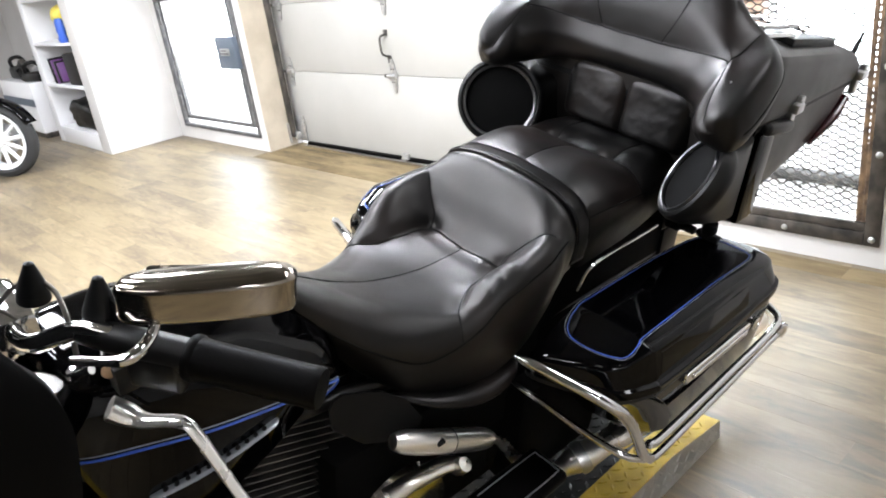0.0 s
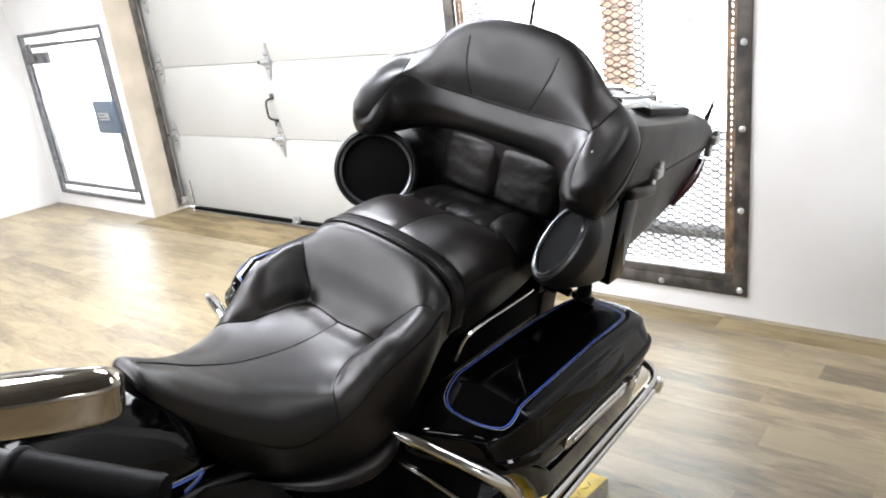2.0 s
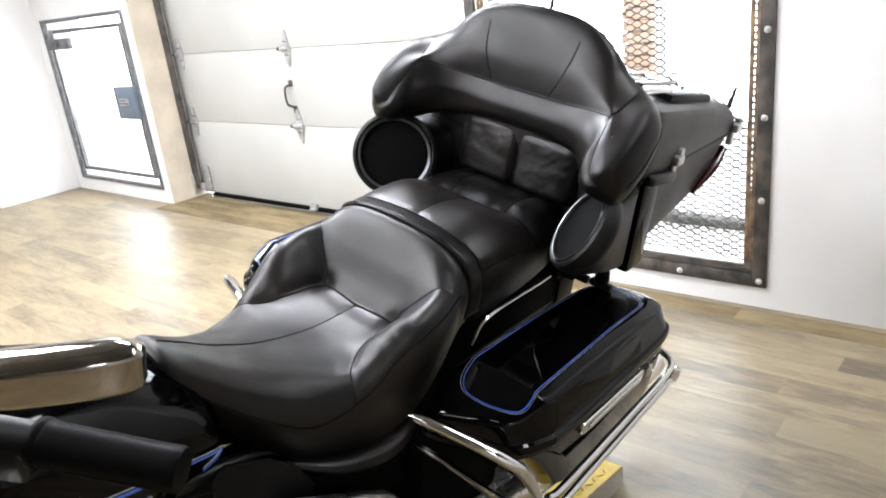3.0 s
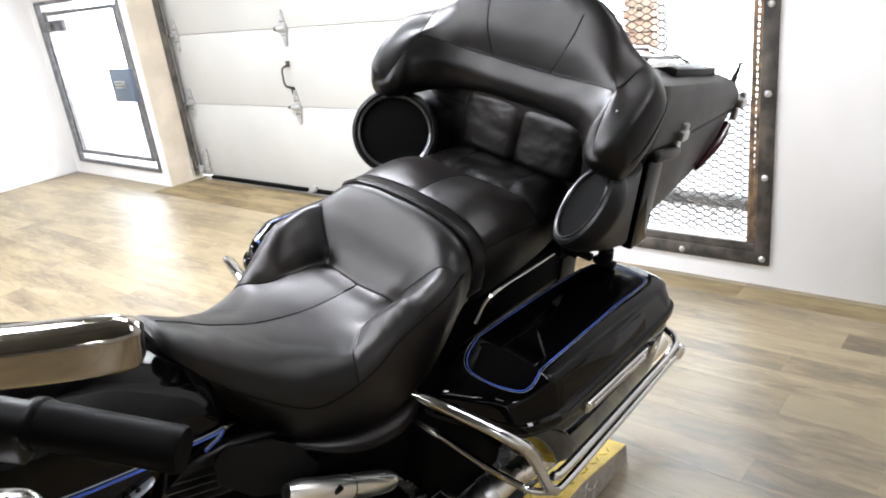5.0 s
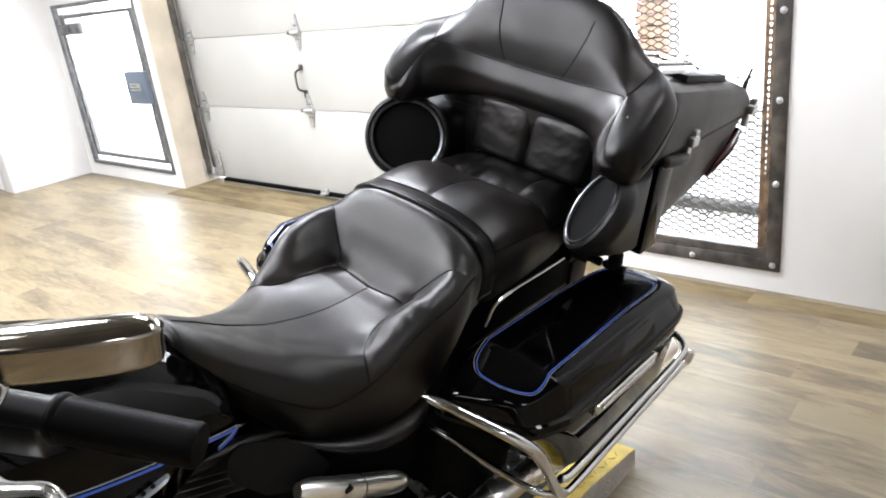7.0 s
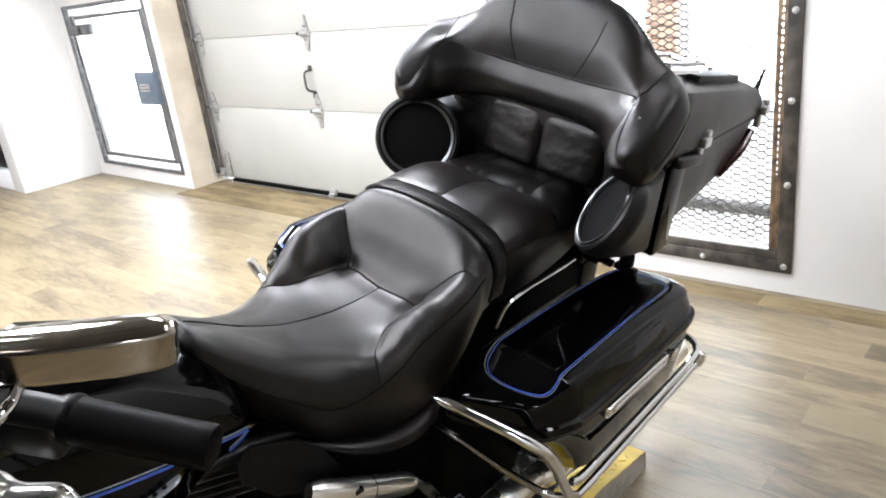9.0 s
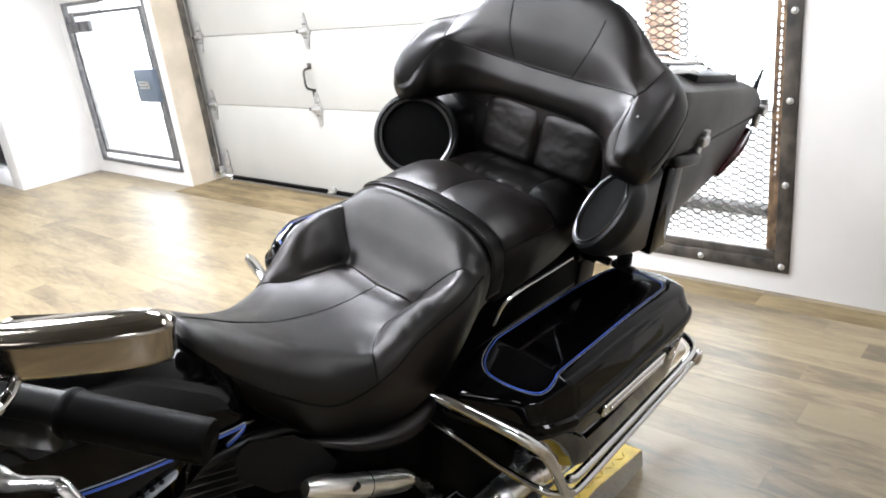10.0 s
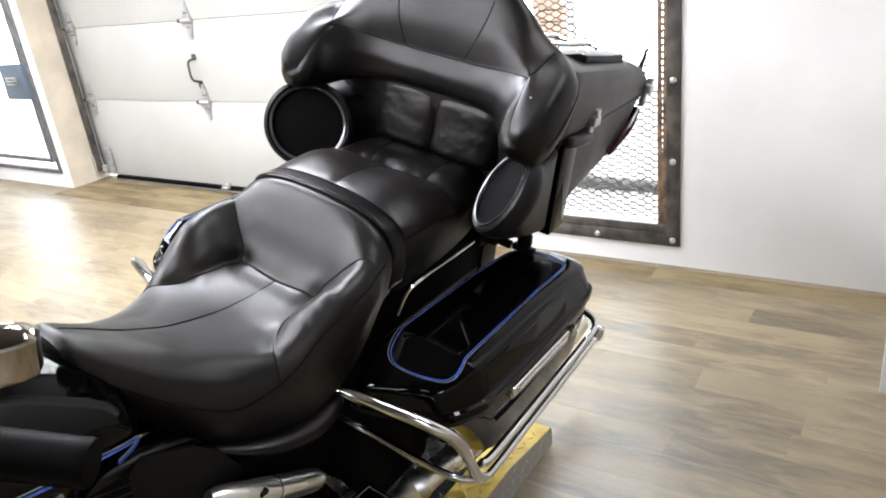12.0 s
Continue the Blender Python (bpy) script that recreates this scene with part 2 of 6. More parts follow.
def box(bm, lo, hi, bevel=0.0, m=None, seg=2):
    c = [(a + b) / 2 for a, b in zip(lo, hi)]
    s = [abs(b - a) for a, b in zip(lo, hi)]
    made = bmesh.ops.create_cube(bm, size=1.0, matrix=(m or Matrix()) @ Matrix.Translation(c) @ Matrix.Diagonal((*s, 1)))["verts"]
    if bevel:
        edges = list({e for v in made for e in v.link_edges})
        bmesh.ops.bevel(bm, geom=edges, offset=bevel, segments=seg, affect="EDGES", profile=0.5)
    return bm


def newbox(lo, hi, bevel=0.0, m=None, seg=2):
    return box(bmesh.new(), lo, hi, bevel, m, seg)


def skin(bm, rings, loop=True, cap=True):
    """Faces between rows of points; loop joins each row's ends, cap closes the first and last row."""
    rows = [[bm.verts.new(p) for p in ring] for ring in rings]
    n = len(rows[0])
    for a, b in zip(rows, rows[1:]):
        for i in range(n if loop else n - 1):
            j = (i + 1) % n
            bm.faces.new((a[i], a[j], b[j], b[i]))
    if cap and loop:
        bm.faces.new(rows[0][::-1])
        bm.faces.new(rows[-1])
    return bm


def tube(bm, points, radius, seg=10, steps=6, smooth=True, flat=1.0):
    """A swept tube; radius may be one number or one a point."""
    pts = np.array(points, float)
    rad = np.full(len(pts), radius, float) if np.isscalar(radius) else np.array(radius, float)
    if smooth and len(pts) > 2:
        rad = curve(np.stack([rad, rad], 1), steps)[:, 0]
        pts = curve(pts, steps)
    tang = np.gradient(pts, axis=0)
    tang /= np.linalg.norm(tang, axis=1)[:, None] + 1e-12
    up = np.array([0, 0, 1.0]) if abs(tang[0][2]) < 0.9 else np.array([1.0, 0, 0])
    rings = []
    side = np.cross(tang[0], up)
    side /= np.linalg.norm(side)
    for p, t, r in zip(pts, tang, rad):
        side = side - t * side.dot(t)
        side /= np.linalg.norm(side)
        nrm = np.cross(side, t)
        rings.append([p + r * (np.cos(a) * side + flat * np.sin(a) * nrm) for a in np.linspace(0, 2 * np.pi, seg, endpoint=False)])
    return skin(bm, rings)


def newtube(points, radius, seg=10, steps=6, smooth=True, flat=1.0):
    return tube(bmesh.new(), points, radius, seg, steps, smooth, flat)


def lathe(bm, profile, place, axis, seg=24, squash=1.0):
    """Turns (radius, height) pairs about an axis through place."""
    z = Vector(axis).normalized()
    x = z.orthogonal().normalized()
    y = z.cross(x)
    rings = [[Vector(place) + z * h + r * (math.cos(a) * x + squash * math.sin(a) * y) for a in [2 * math.pi * i / seg for i in range(seg)]] for r, h in profile]
    hollow = profile[0][0] > 0.02 and profile[-1][0] > 0.02
    return skin(bm, rings + rings[:1] if hollow else rings, cap=not hollow)


def newlathe(profile, place, axis, seg=24):
    return lathe(bmesh.new(), profile, place, axis, seg)


def stations(rows, nv=6, ns=6):
    """A symmetric loft: rows of (v, half section from the middle outward as (u, w)); gives the point grid, mirrored across u = 0."""
    secs = []
    for v, pts in rows:
        half = [(-u, w) for u, w in pts[:0:-1]] + list(pts)
        c = curve(half, ns)
        secs.append(np.column_stack([c[:, 0], np.full(len(c), v), c[:, 1]]))
    secs = np.array(secs)
    m, n, _ = secs.shape
    return curve(secs.reshape(m, n * 3), nv).reshape(-1, n, 3)


def height_on(grid, u, v, lift=0.0):
    """The upper surface of such a loft at (u, v)."""
    vs = grid[:, 0, 1]
    i = min(max(int(np.searchsorted(vs, v)) - 1, 0), len(vs) - 2)
    k = (v - vs[i]) / (vs[i + 1] - vs[i])
    row = grid[i] * (1 - k) + grid[i + 1] * k
    n = len(row) // 2
    half = row[n:] if u >= 0 else row[n::-1]
    us = np.abs(half[:, 0])
    top = int(np.argmax(us))
    return (u, v, float(np.interp(abs(u), us[: top + 1], half[: top + 1, 2])) + lift)


def resolve_on(grid, path, lift=0.001, n=6):
    return [height_on(grid, u, v, lift) for u, v in curve(path, n)]

# ---- the room ----
WALL_Y, WALL_B = 3.02, 3.36
GATE = (-7.13, -5.695, 0.12, 1.54)
GARAGE = (-5.60, -2.54, 0.0, 2.35)
WINDOW = (-2.36, -0.898, 0.10, 2.5)


def structure(name, bm, material, label, category):
    return tagged(finish(name, bm, material), label, category, kind="structure")


def wall_with_openings():
    bm = bmesh.new()
    x = -7.27
    for x0, x1, z0, z1 in (GATE, GARAGE, WINDOW):
        box(bm, (x, WALL_Y, 0), (x0, WALL_B, CEILING))
        if z0 > 0:
            box(bm, (x0, WALL_Y, 0), (x1, WALL_B, z0))
        box(bm, (x0, WALL_Y, z1), (x1, WALL_B, CEILING))
        x = x1
    box(bm, (x, WALL_Y, 0), (4.0, WALL_B, CEILING))
    return bm


structure("wall_north", wall_with_openings(), WALL, "white painted wall with gate, garage door and window openings", "wall")
structure("wall_return", newbox((-0.071, 2.295, 0), (4.0, WALL_Y - 0.003, CEILING), 0.006), WALL, "white painted wall return beside the window", "wall")
structure("wall_pier", newbox((-7.5, 2.292, 0), (-7.273, WALL_B, CEILING), 0.006), WALL, "white painted wall pier beside the shelf niche", "wall")
structure("wall_niche", newbox((-9.0, 2.8, 0), (-7.503, WALL_B, CEILING)), WALL, "white painted wall behind the shelf niche", "wall")
structure("wall_northwest", newbox((-13.2, 3.2, 0), (-9.003, WALL_B, CEILING)), WALL, "white painted wall far behind the parked motorcycle", "wall")
structure("wall_west", newbox((-13.2, -9, 0), (-13.0, 3.197, CEILING)), WALL, "white painted wall closing the showroom", "wall")
# unseen walls, white or dark grey for what the leather and chrome mirror
structure("wall_southwest", newbox((-13.0, -9.2, 0), (-4.003, -9.0, CEILING)), WALL, "white painted wall closing the showroom", "wall")
structure("wall_south", newbox((-4.0, -9.2, 0), (4.0, -9.0, CEILING)), DARKWALL, "unseen wall closing the showroom, dark grey for dark reflections", "wall")
structure("wall_east", newbox((4.003, -9.2, 0), (4.2, WALL_B, CEILING)), WALL, "white painted wall closing the showroom", "wall")
structure("ceiling", newbox((-13.2, -9.2, CEILING), (4.2, WALL_B, CEILING + 0.15)), CEIL, "grey painted flat ceiling", "ceiling")

floor = structure("floor", newbox((-13.2, -9.2, -0.15), (4.2, WALL_B + 0.02, -0.012)), JOINT, "light brown wood plank floor with a satin sheen", "floor")


def strip_light(x, y):
    t = thing("strip_light", pose(x, y, CEILING), "unseen white ceiling strip light with a lit diffuser", "lamp", "ceiling strip lights")
    part("housing", newbox((-0.7, -0.17, -0.07), (0.7, 0.17, 0), 0.01), WHITE, t)
    part("diffuser", newbox((-0.66, -0.14, -0.095), (0.66, 0.14, -0.072), 0.008), TUBE_GLOW, t, "glowing white diffuser")


for sx_, sy_, power in STRIPS:
    strip_light(sx_, sy_)

structure("trim", newbox((GARAGE[0] + 0.001, WALL_Y + 0.004, 0.001), (GARAGE[0] + 0.007, WALL_B - 0.06, 2.345)), TAN, "tan painted jamb beside the garage door", "trim")

# ---- sectional garage door ----


def garage_door():
    g = thing("garage_door", pose(-4.06, 3.31, 0), "closed cream sectional garage door with steel hinges", "garage door", kind="structure")
    x0, x1 = -1.53, 1.62
    seams = [0.035, 0.632, 1.165, 1.70, 2.33]
    for a, b in zip(seams, seams[1:]):
        bm = newbox((x0, 0, a + 0.0015), (x1, 0.045, b - 0.0015), 0.004)
        part("door_section", bm, DOORP, g, "cream painted door section")
    # added sheet that keeps daylight from leaking through the seams
    part("seam_light_block", newbox((x0, 0.047, 0.036), (x1, 0.06, 2.33)), DOORP, g, "cream sheet added behind the seams to keep daylight out")
    part("bottom_seal", newbox((x0 + 0.16, -0.016, 0.004), (x1, 0.03, 0.034), 0.006), RUBBER, g, "black rubber bottom seal")
    part("bottom_rail", newbox((x0 + 0.16, -0.03, 0.0), (x1, -0.017, 0.010), 0.003), ALU, g, "bright aluminium floor strip")
    # guide rail and its flag brackets
    bm = newbox((x0 + 0.01, -0.075, 0.08), (x0 + 0.065, -0.065, 2.3), 0.002)
    box(bm, (x0 + 0.01, -0.066, 0.08), (x0 + 0.02, -0.02, 2.3), 0.002)
    box(bm, (x0 + 0.055, -0.066, 0.08), (x0 + 0.065, -0.045, 2.3), 0.002)
    part("guide_rail", bm, STEEL, g, "dark steel vertical guide rail")
    bm = newbox((x0 - 0.055, -0.085, 0.03), (x0 + 0.03, -0.078, 0.2), 0.003)
    box(bm, (x0 + 0.07, -0.02, 0.04), (x0 + 0.17, -0.008, 0.26), 0.003)
    box(bm, (x0 + 0.05, -0.06, 0.06), (x0 + 0.1, -0.02, 0.12), 0.006)
    part("corner_bracket", bm, ZINC, g, "galvanised bottom corner bracket")
    for h in (0.09, 0.15):
        part("bolt", newlathe([(0.0, 0), (0.012, 0), (0.011, 0.008), (0.0, 0.009)], (x0 - 0.035, -0.085, h), (0, -1, 0), 8), STEEL, g)

    def hinge(x, z, name="hinge"):
        bm = bmesh.new()
        # two tapered leaves and a rolled knuckle
        for s in (1, -1):
            ring = [(-0.035, 0.0), (0.035, 0.0), (0.012, 0.115), (-0.012, 0.115)]
            rows = [[(x + a, y, z + s * (b + 0.004)) for a, b in ring] for y in (-0.012, -0.004)]
            skin(bm, rows)
        tube(bm, [(x - 0.045, -0.02, z), (x + 0.045, -0.02, z)], 0.016, 10, smooth=False)
        h = part(name, bm, ZINC, g, "galvanised steel hinge")
        b2 = bmesh.new()
        for dx, dz in ((-0.012, 0.045), (0.012, 0.045), (-0.012, -0.045), (0.012, -0.045)):
            lathe(b2, [(0.0, 0), (0.006, 0), (0.005, 0.004), (0.0, 0.005)], (x + dx, -0.012, z + dz), (0, -1, 0), 8)
        tube(b2, [(x - 0.075, -0.022, z), (x - 0.035, -0.022, z)], 0.012, 8, smooth=False)
        part("roller_pin", b2, STEEL, h)

    for z in (0.632, 1.165, 1.70):
        hinge(-0.09, z)
        hinge(x0 + 0.12, z)
    bm = newtube([(-0.115, -0.006, 0.92), (-0.13, -0.045, 0.905), (-0.132, -0.052, 0.85), (-0.125, -0.048, 0.79), (-0.105, -0.008, 0.765)], 0.008, 8)
    box(bm, (-0.135, -0.01, 0.91), (-0.095, -0.003, 0.95), 0.004)
    box(bm, (-0.125, -0.01, 0.72), (-0.085, -0.003, 0.775), 0.004)
    part("lift_handle", bm, STEEL, g, "curved dark steel lift handle")
    bm = newbox((-0.11, -0.03, 0.02), (-0.04, -0.004, 0.065), 0.004)
    box(bm, (-0.1, -0.05, 0.02), (-0.05, -0.028, 0.035), 0.003)
    part("step_plate", bm, ZINC, g, "galvanised step plate")
    return g


garage_door()
structure("garage_head", newbox((GARAGE[0] + 0.003, 3.10, 2.2), (GARAGE[1] - 0.003, 3.26, 2.347)), WALL, "white painted garage door head", "trim")

# ---- steel gate with glass ----


def ring_bars(bm, x0, x1, z0, z1, y0, y1, w, bevel=0.003):
    box(bm, (x0, y0, z0), (x0 + w, y1, z1), bevel)
    box(bm, (x1 - w, y0, z0), (x1, y1, z1), bevel)
    box(bm, (x0 + w + 0.001, y0, z0), (x1 - w - 0.001, y1, z0 + w), bevel)
    box(bm, (x0 + w + 0.001, y0, z1 - w), (x1 - w - 0.001, y1, z1), bevel)
    return bm


def steel_gate():
    x0, x1, z0, z1 = GATE
    g = thing("door_1", pose(0, WALL_Y, 0), "closed dark steel framed glass hatch door with lock box", "door", kind="structure")
    part("outer_frame", ring_bars(bmesh.new(), x0 - 0.005, x1 + 0.005, z0 - 0.005, z1 + 0.005, -0.014, 0.03, 0.03), GATEST, g, "dark steel outer frame")
    leaf = part("inner_frame", ring_bars(bmesh.new(), x0 + 0.06, x1 - 0.095, z0 + 0.075, z1 - 0.085, 0.005, 0.045, 0.032), GATEST, g, "dark steel leaf frame")
    pane = part("pane", newbox((x0 + 0.093, 0.022, z0 + 0.108), (x1 - 0.128, 0.028, z1 - 0.118)), GLASS, leaf)
    pane.visible_shadow = False
    bm = newbox((x1 - 0.345, -0.05, 0.705), (x1 - 0.035, 0.004, 0.968), 0.006)
    lock = part("lock_box", bm, LOCKBOX, g, "blue-grey steel lock box")
    part("label", newbox((x1 - 0.28, -0.054, 0.815), (x1 - 0.12, -0.0505, 0.875), 0.002), ALU, lock, "worn metal label with unreadable writing")
    bm = newbox((x1 - 0.27, -0.0565, 0.828), (x1 - 0.14, -0.0545, 0.838))
    box(bm, (x1 - 0.26, -0.0565, 0.852), (x1 - 0.17, -0.0545, 0.862))
    part("lettering", bm, GATEST, lock)
    bm = newbox((x0 + 0.09, -0.045, z1 - 0.25), (x0 + 0.5, -0.005, z1 - 0.16), 0.008)
    box(bm, (x0 + 0.2, -0.07, z1 - 0.235), (x0 + 0.33, -0.046, z1 - 0.175), 0.008)
    tube(bm, [(x0 + 0.26, -0.05, z1 - 0.18), (x0 + 0.28, -0.06, z1 - 0.08)], 0.012, 8, smooth=False)
    part("door_closer", bm, GATEST, g, "dark steel door closer")
    bm = newbox((x0 + 0.03, -0.02, z1 - 0.46), (x0 + 0.075, 0.0, z1 - 0.32), 0.004)
    box(bm, (x0 + 0.03, -0.02, z0 + 0.16), (x0 + 0.075, 0.0, z0 + 0.3), 0.004)
    part("leaf_hinge", bm, GATEST, g)


steel_gate()

# ---- security window ----


def security_window():
    x0, x1, z0, z1 = WINDOW
    g = thing("window_1", pose(0, WALL_Y, 0), "tall security window with steel frame and expanded metal mesh", "window", kind="structure")
    part("window_frame", ring_bars(bmesh.new(), x0 - 0.005, x1 + 0.005, z0 - 0.005, z1 + 0.005, -0.012, 0.012, 0.058), STEEL, g, "dark steel angle frame")
    bm = bmesh.new()
    for a, b, s in ((x1 - 0.098, x1 - 0.054, 1), (x0 + 0.054, x0 + 0.098, -1)):
        box(bm, (a, 0.013, z0 + 0.06), (a + 0.0195, 0.02, z1 - 0.06), 0.002)
        box(bm, (b - 0.0195, 0.013, z0 + 0.06), (b, 0.02, z1 - 0.06), 0.002)
        # rungs leave a row of slots open to the light
        z = z0 + 0.42
        while z < z1 - 0.08:
            box(bm, (a + 0.0195, 0.0135, z), (b - 0.0195, 0.019, z + 0.013))
            z += 0.027
        box(bm, (a + 0.02, 0.0135, z0 + 0.06), (b - 0.02, 0.019, z0 + 0.415))
    part("slotted_channel", bm, RUST, g, "rusty slotted steel channel")
    part("leaf_rail", newbox((x0 + 0.056, -0.009, z0 + 0.0545), (x1 - 0.056, 0.0125, z0 + 0.09), 0.003), STEEL, g, "dark steel bottom rail")
    for x, z in [(x1 - 0.024, z0 + 0.025)] + [(x1 - 0.024, h) for h in (0.482, 0.823, 1.16, 1.5, 1.84, 2.2)] + [(-1.268, z0 + 0.02), (-1.64, z0 + 0.02), (-2.02, z0 + 0.02)] + [(x0 + 0.024, h) for h in (0.482, 0.823, 1.16, 1.5, 1.84, 2.2)]:
        part("bolt", newlathe([(0.0, 0), (0.014, 0), (0.013, 0.005), (0.008, 0.009), (0.0, 0.01)], (x, -0.012, z), (0, -1, 0), 10), ZINC, g, "round galvanised bolt head")
    # expanded metal: wavy strands that meet in diamonds
    verts, faces = [], []
    lw, sw, r = 0.066, 0.030, 0.0027
    xa, xb, za, zb = x0 + 0.099, x1 - 0.099, z0 + 0.1, z1 - 0.06
    rows = int((zb - za) / (sw / 2))
    cols = int((xb - xa) / (lw / 2))
    for j in range(rows):
        zc = za + (j + 0.5) * sw / 2
        pts = []
        for i in range(cols + 1):
            s = 1 if (i + j) % 2 else -1
            x = xa + i * lw / 2
            for d in (-0.006, 0.006):
                pts.append((min(max(x + d, xa), xb), zc + s * sw / 4))
        base = len(verts)
        for x, z in pts:
            verts += [(x, 0.026 - r, z - r), (x, 0.026 + r, z - r), (x, 0.026 + r, z + r), (x, 0.026 - r, z + r)]
        for i in range(len(pts) - 1):
            for k in range(4):
                a, b = base + 4 * i + k, base + 4 * i + (k + 1) % 4
                faces.append((a, b, b + 4, a + 4))
    me = bpy.data.meshes.new("expanded_mesh")
    me.from_pydata(verts, [], faces)
    me.materials.append(STEEL)
    mesh = new("expanded_mesh", me)
    mesh.parent = g
    tagged(mesh, "dark expanded metal mesh", kind="stuff")
    pane = part("pane", newbox((x0 + 0.06, 0.1, z0 + 0.06), (x1 - 0.06, 0.106, z1 - 0.06)), GLASS, g)
    pane.visible_shadow = False


security_window()

# ---- outside ----
structure("ground", newbox((-40, WALL_B + 0.03, -0.3), (40, 6.99, -0.05)), PAVE, "pale sunlit concrete ground outside", "ground")
structure("backdrop", newbox((-40, 7.0, -0.05), (40, 7.1, 9)), DAYLIGHT, "overexposed bright daylight outside the openings", "backdrop")

# added box, makes the dark band low behind the window mesh
structure("kerb", newbox((-3.2, 4.07, -0.05), (-0.6, 4.17, 0.0), 0.01), DARKSTONE, "low dark concrete kerb outside the window", "kerb")


def brick_column():
    g = thing("brick_column", pose(-2.02, 4.3, 0), "orange brick column outside the window", "column", kind="structure")
    part("core", newbox((-0.085, -0.06, 0.8), (0.085, 0.11, 3.0)), PAVE, g)
    me = None
    for k in range(32):
        if me is None:
            ob = part("brick", newbox((-0.095, -0.035, 0.0), (0.095, 0.035, 0.058), 0.004), BRICK, g)
            me = ob.data
        else:
            ob = new("brick", me)
            ob.parent = g
        ob.location = (0.004 * (-1) ** k, -0.07, 0.802 + 0.068 * k)
    part("footing", newbox((-0.14, -0.11, -0.05), (0.14, 0.15, 0.798), 0.01), WALL, g, "white rendered footing")


brick_column()


def low_fence():
    g = thing("wire_fence", pose(-1.4, 3.75, -0.05), "low grey wire fence outside the window", "fence")
    bm = bmesh.new()
    for i in range(26):
        x = -1.3 + i * 0.1
        tube(bm, [(x, 0, 0.08), (x + 0.1, 0, 0.2)], 0.003, 5, smooth=False)
        tube(bm, [(x + 0.1, 0.004, 0.08), (x, 0.004, 0.2)], 0.003, 5, smooth=False)
    part("wire", bm, STEEL, g)
    for x in (-1.3, 1.3):
        part("post", newtube([(x, 0.01, 0), (x, 0.01, 0.24)], 0.016, 8, smooth=False), STEEL, g)


low_fence()

# ---- diamond plate platform ----
DECK = 0.095


def platform():
    g = thing("wheel_platform", pose(0, 0, 0), "low diamond plate platform with black deck and yellow edges", "platform")
    x0, x1 = -1.80, -0.882
    y0, yk, y1 = -0.75, 1.40, 1.665
    tail = 0.055

    def slope(x0_, x1_, name, material, lift, ya=y0, yb=y1, label=""):
        rows = []
        for y in (ya, yk, yb):
            if y < ya or (y == yk and yk >= yb):
                continue
            z = (DECK if y <= yk else tail + (DECK - tail) * (y1 - y) / (y1 - yk)) + lift
            rows.append([(x0_, y, -0.0 if lift == 0 else z - 0.004), (x1_, y, 0.0 if lift == 0 else z - 0.004), (x1_, y, z), (x0_, y, z)])
        return part(name, skin(bmesh.new(), rows), material, g, label)

    slope(x0, x1, "body", ALU, 0.0, label="bare aluminium diamond plate side")
    slope(x1 - 0.105, x1 - 0.001, "edge_band", YELLOW, 0.002, label="yellow painted edge")
    slope(x0 + 0.001, x0 + 0.105, "edge_band", YELLOW, 0.002, label="yellow painted edge")
    slope(x0 + 0.106, x1 - 0.106, "deck", BLACKP, 0.002, yb=1.56, label="black painted deck")

    def lugs(name, material, spots, normal, along):
        n = Vector(normal).normalized()
        t = Vector(along).normalized()
        s = n.cross(t)
        verts, faces = [], []
        for k, p in enumerate(spots):
            d = (t + s).normalized() if (k % 2) else (t - s).normalized()
            e = n.cross(d)
            b = len(verts)
            p = Vector(p)
            for a, w, h in ((-0.016, 0, 0), (0, 0.0052, 0), (0.016, 0, 0), (0, -0.0052, 0), (-0.007, 0, 0.0032), (0.007, 0, 0.0032)):
                verts.append(p + d * a + e * w + n * h)
            faces += [(b, b + 1, b + 4), (b + 1, b + 5, b + 4), (b + 1, b + 2, b + 5), (b + 2, b + 3, b + 5), (b + 3, b + 4, b + 5), (b + 3, b, b + 4)]
        me = bpy.data.meshes.new(name)
        me.from_pydata(verts, [], faces)
        me.materials.append(material)
        ob = new(name, me)
        ob.parent = g
        tagged(ob, "raised tread lugs", kind="stuff")

    def top_z(y):
        return (DECK if y <= yk else tail + (DECK - tail) * (y1 - y) / (y1 - yk)) + 0.0021

    def field(xa, xb, ya, yb, step):
        out = []
        for j, y in enumerate(np.arange(ya, yb, step)):
            for i, x in enumerate(np.arange(xa, xb, step)):
                out.append(((x, y, top_z(y)), (i + j) % 2))
        out.sort(key=lambda q: q[1])
        a = [p for p, k in out if k == 0]
        b = [p for p, k in out if k == 1]
        n = min(len(a), len(b))
        return [p for pair in zip(a[:n], b[:n]) for p in pair]

    lugs("tread", YELLOW, field(x1 - 0.09, x1 - 0.008, y0 + 0.03, y1 - 0.01, 0.031), (0, 0, 1), (0, 1, 0))
    lugs("tread", YELLOW, field(x0 + 0.012, x0 + 0.1, y0 + 0.03, y1 - 0.01, 0.031), (0, 0, 1), (0, 1, 0))
    lugs("tread", BLACKP, field(x0 + 0.12, x1 - 0.115, y0 + 0.03, 1.55, 0.031), (0, 0, 1), (0, 1, 0))
    side = [(x1, y, z) for j, z in enumerate(np.arange(0.018, DECK, 0.03)) for y in np.arange(y0 + 0.02 + 0.015 * (j % 2), y1 - 0.02, 0.03) if z < top_z(y) - 0.012]
    lugs("tread", ALU, side, (1, 0, 0), (0, 1, 0))
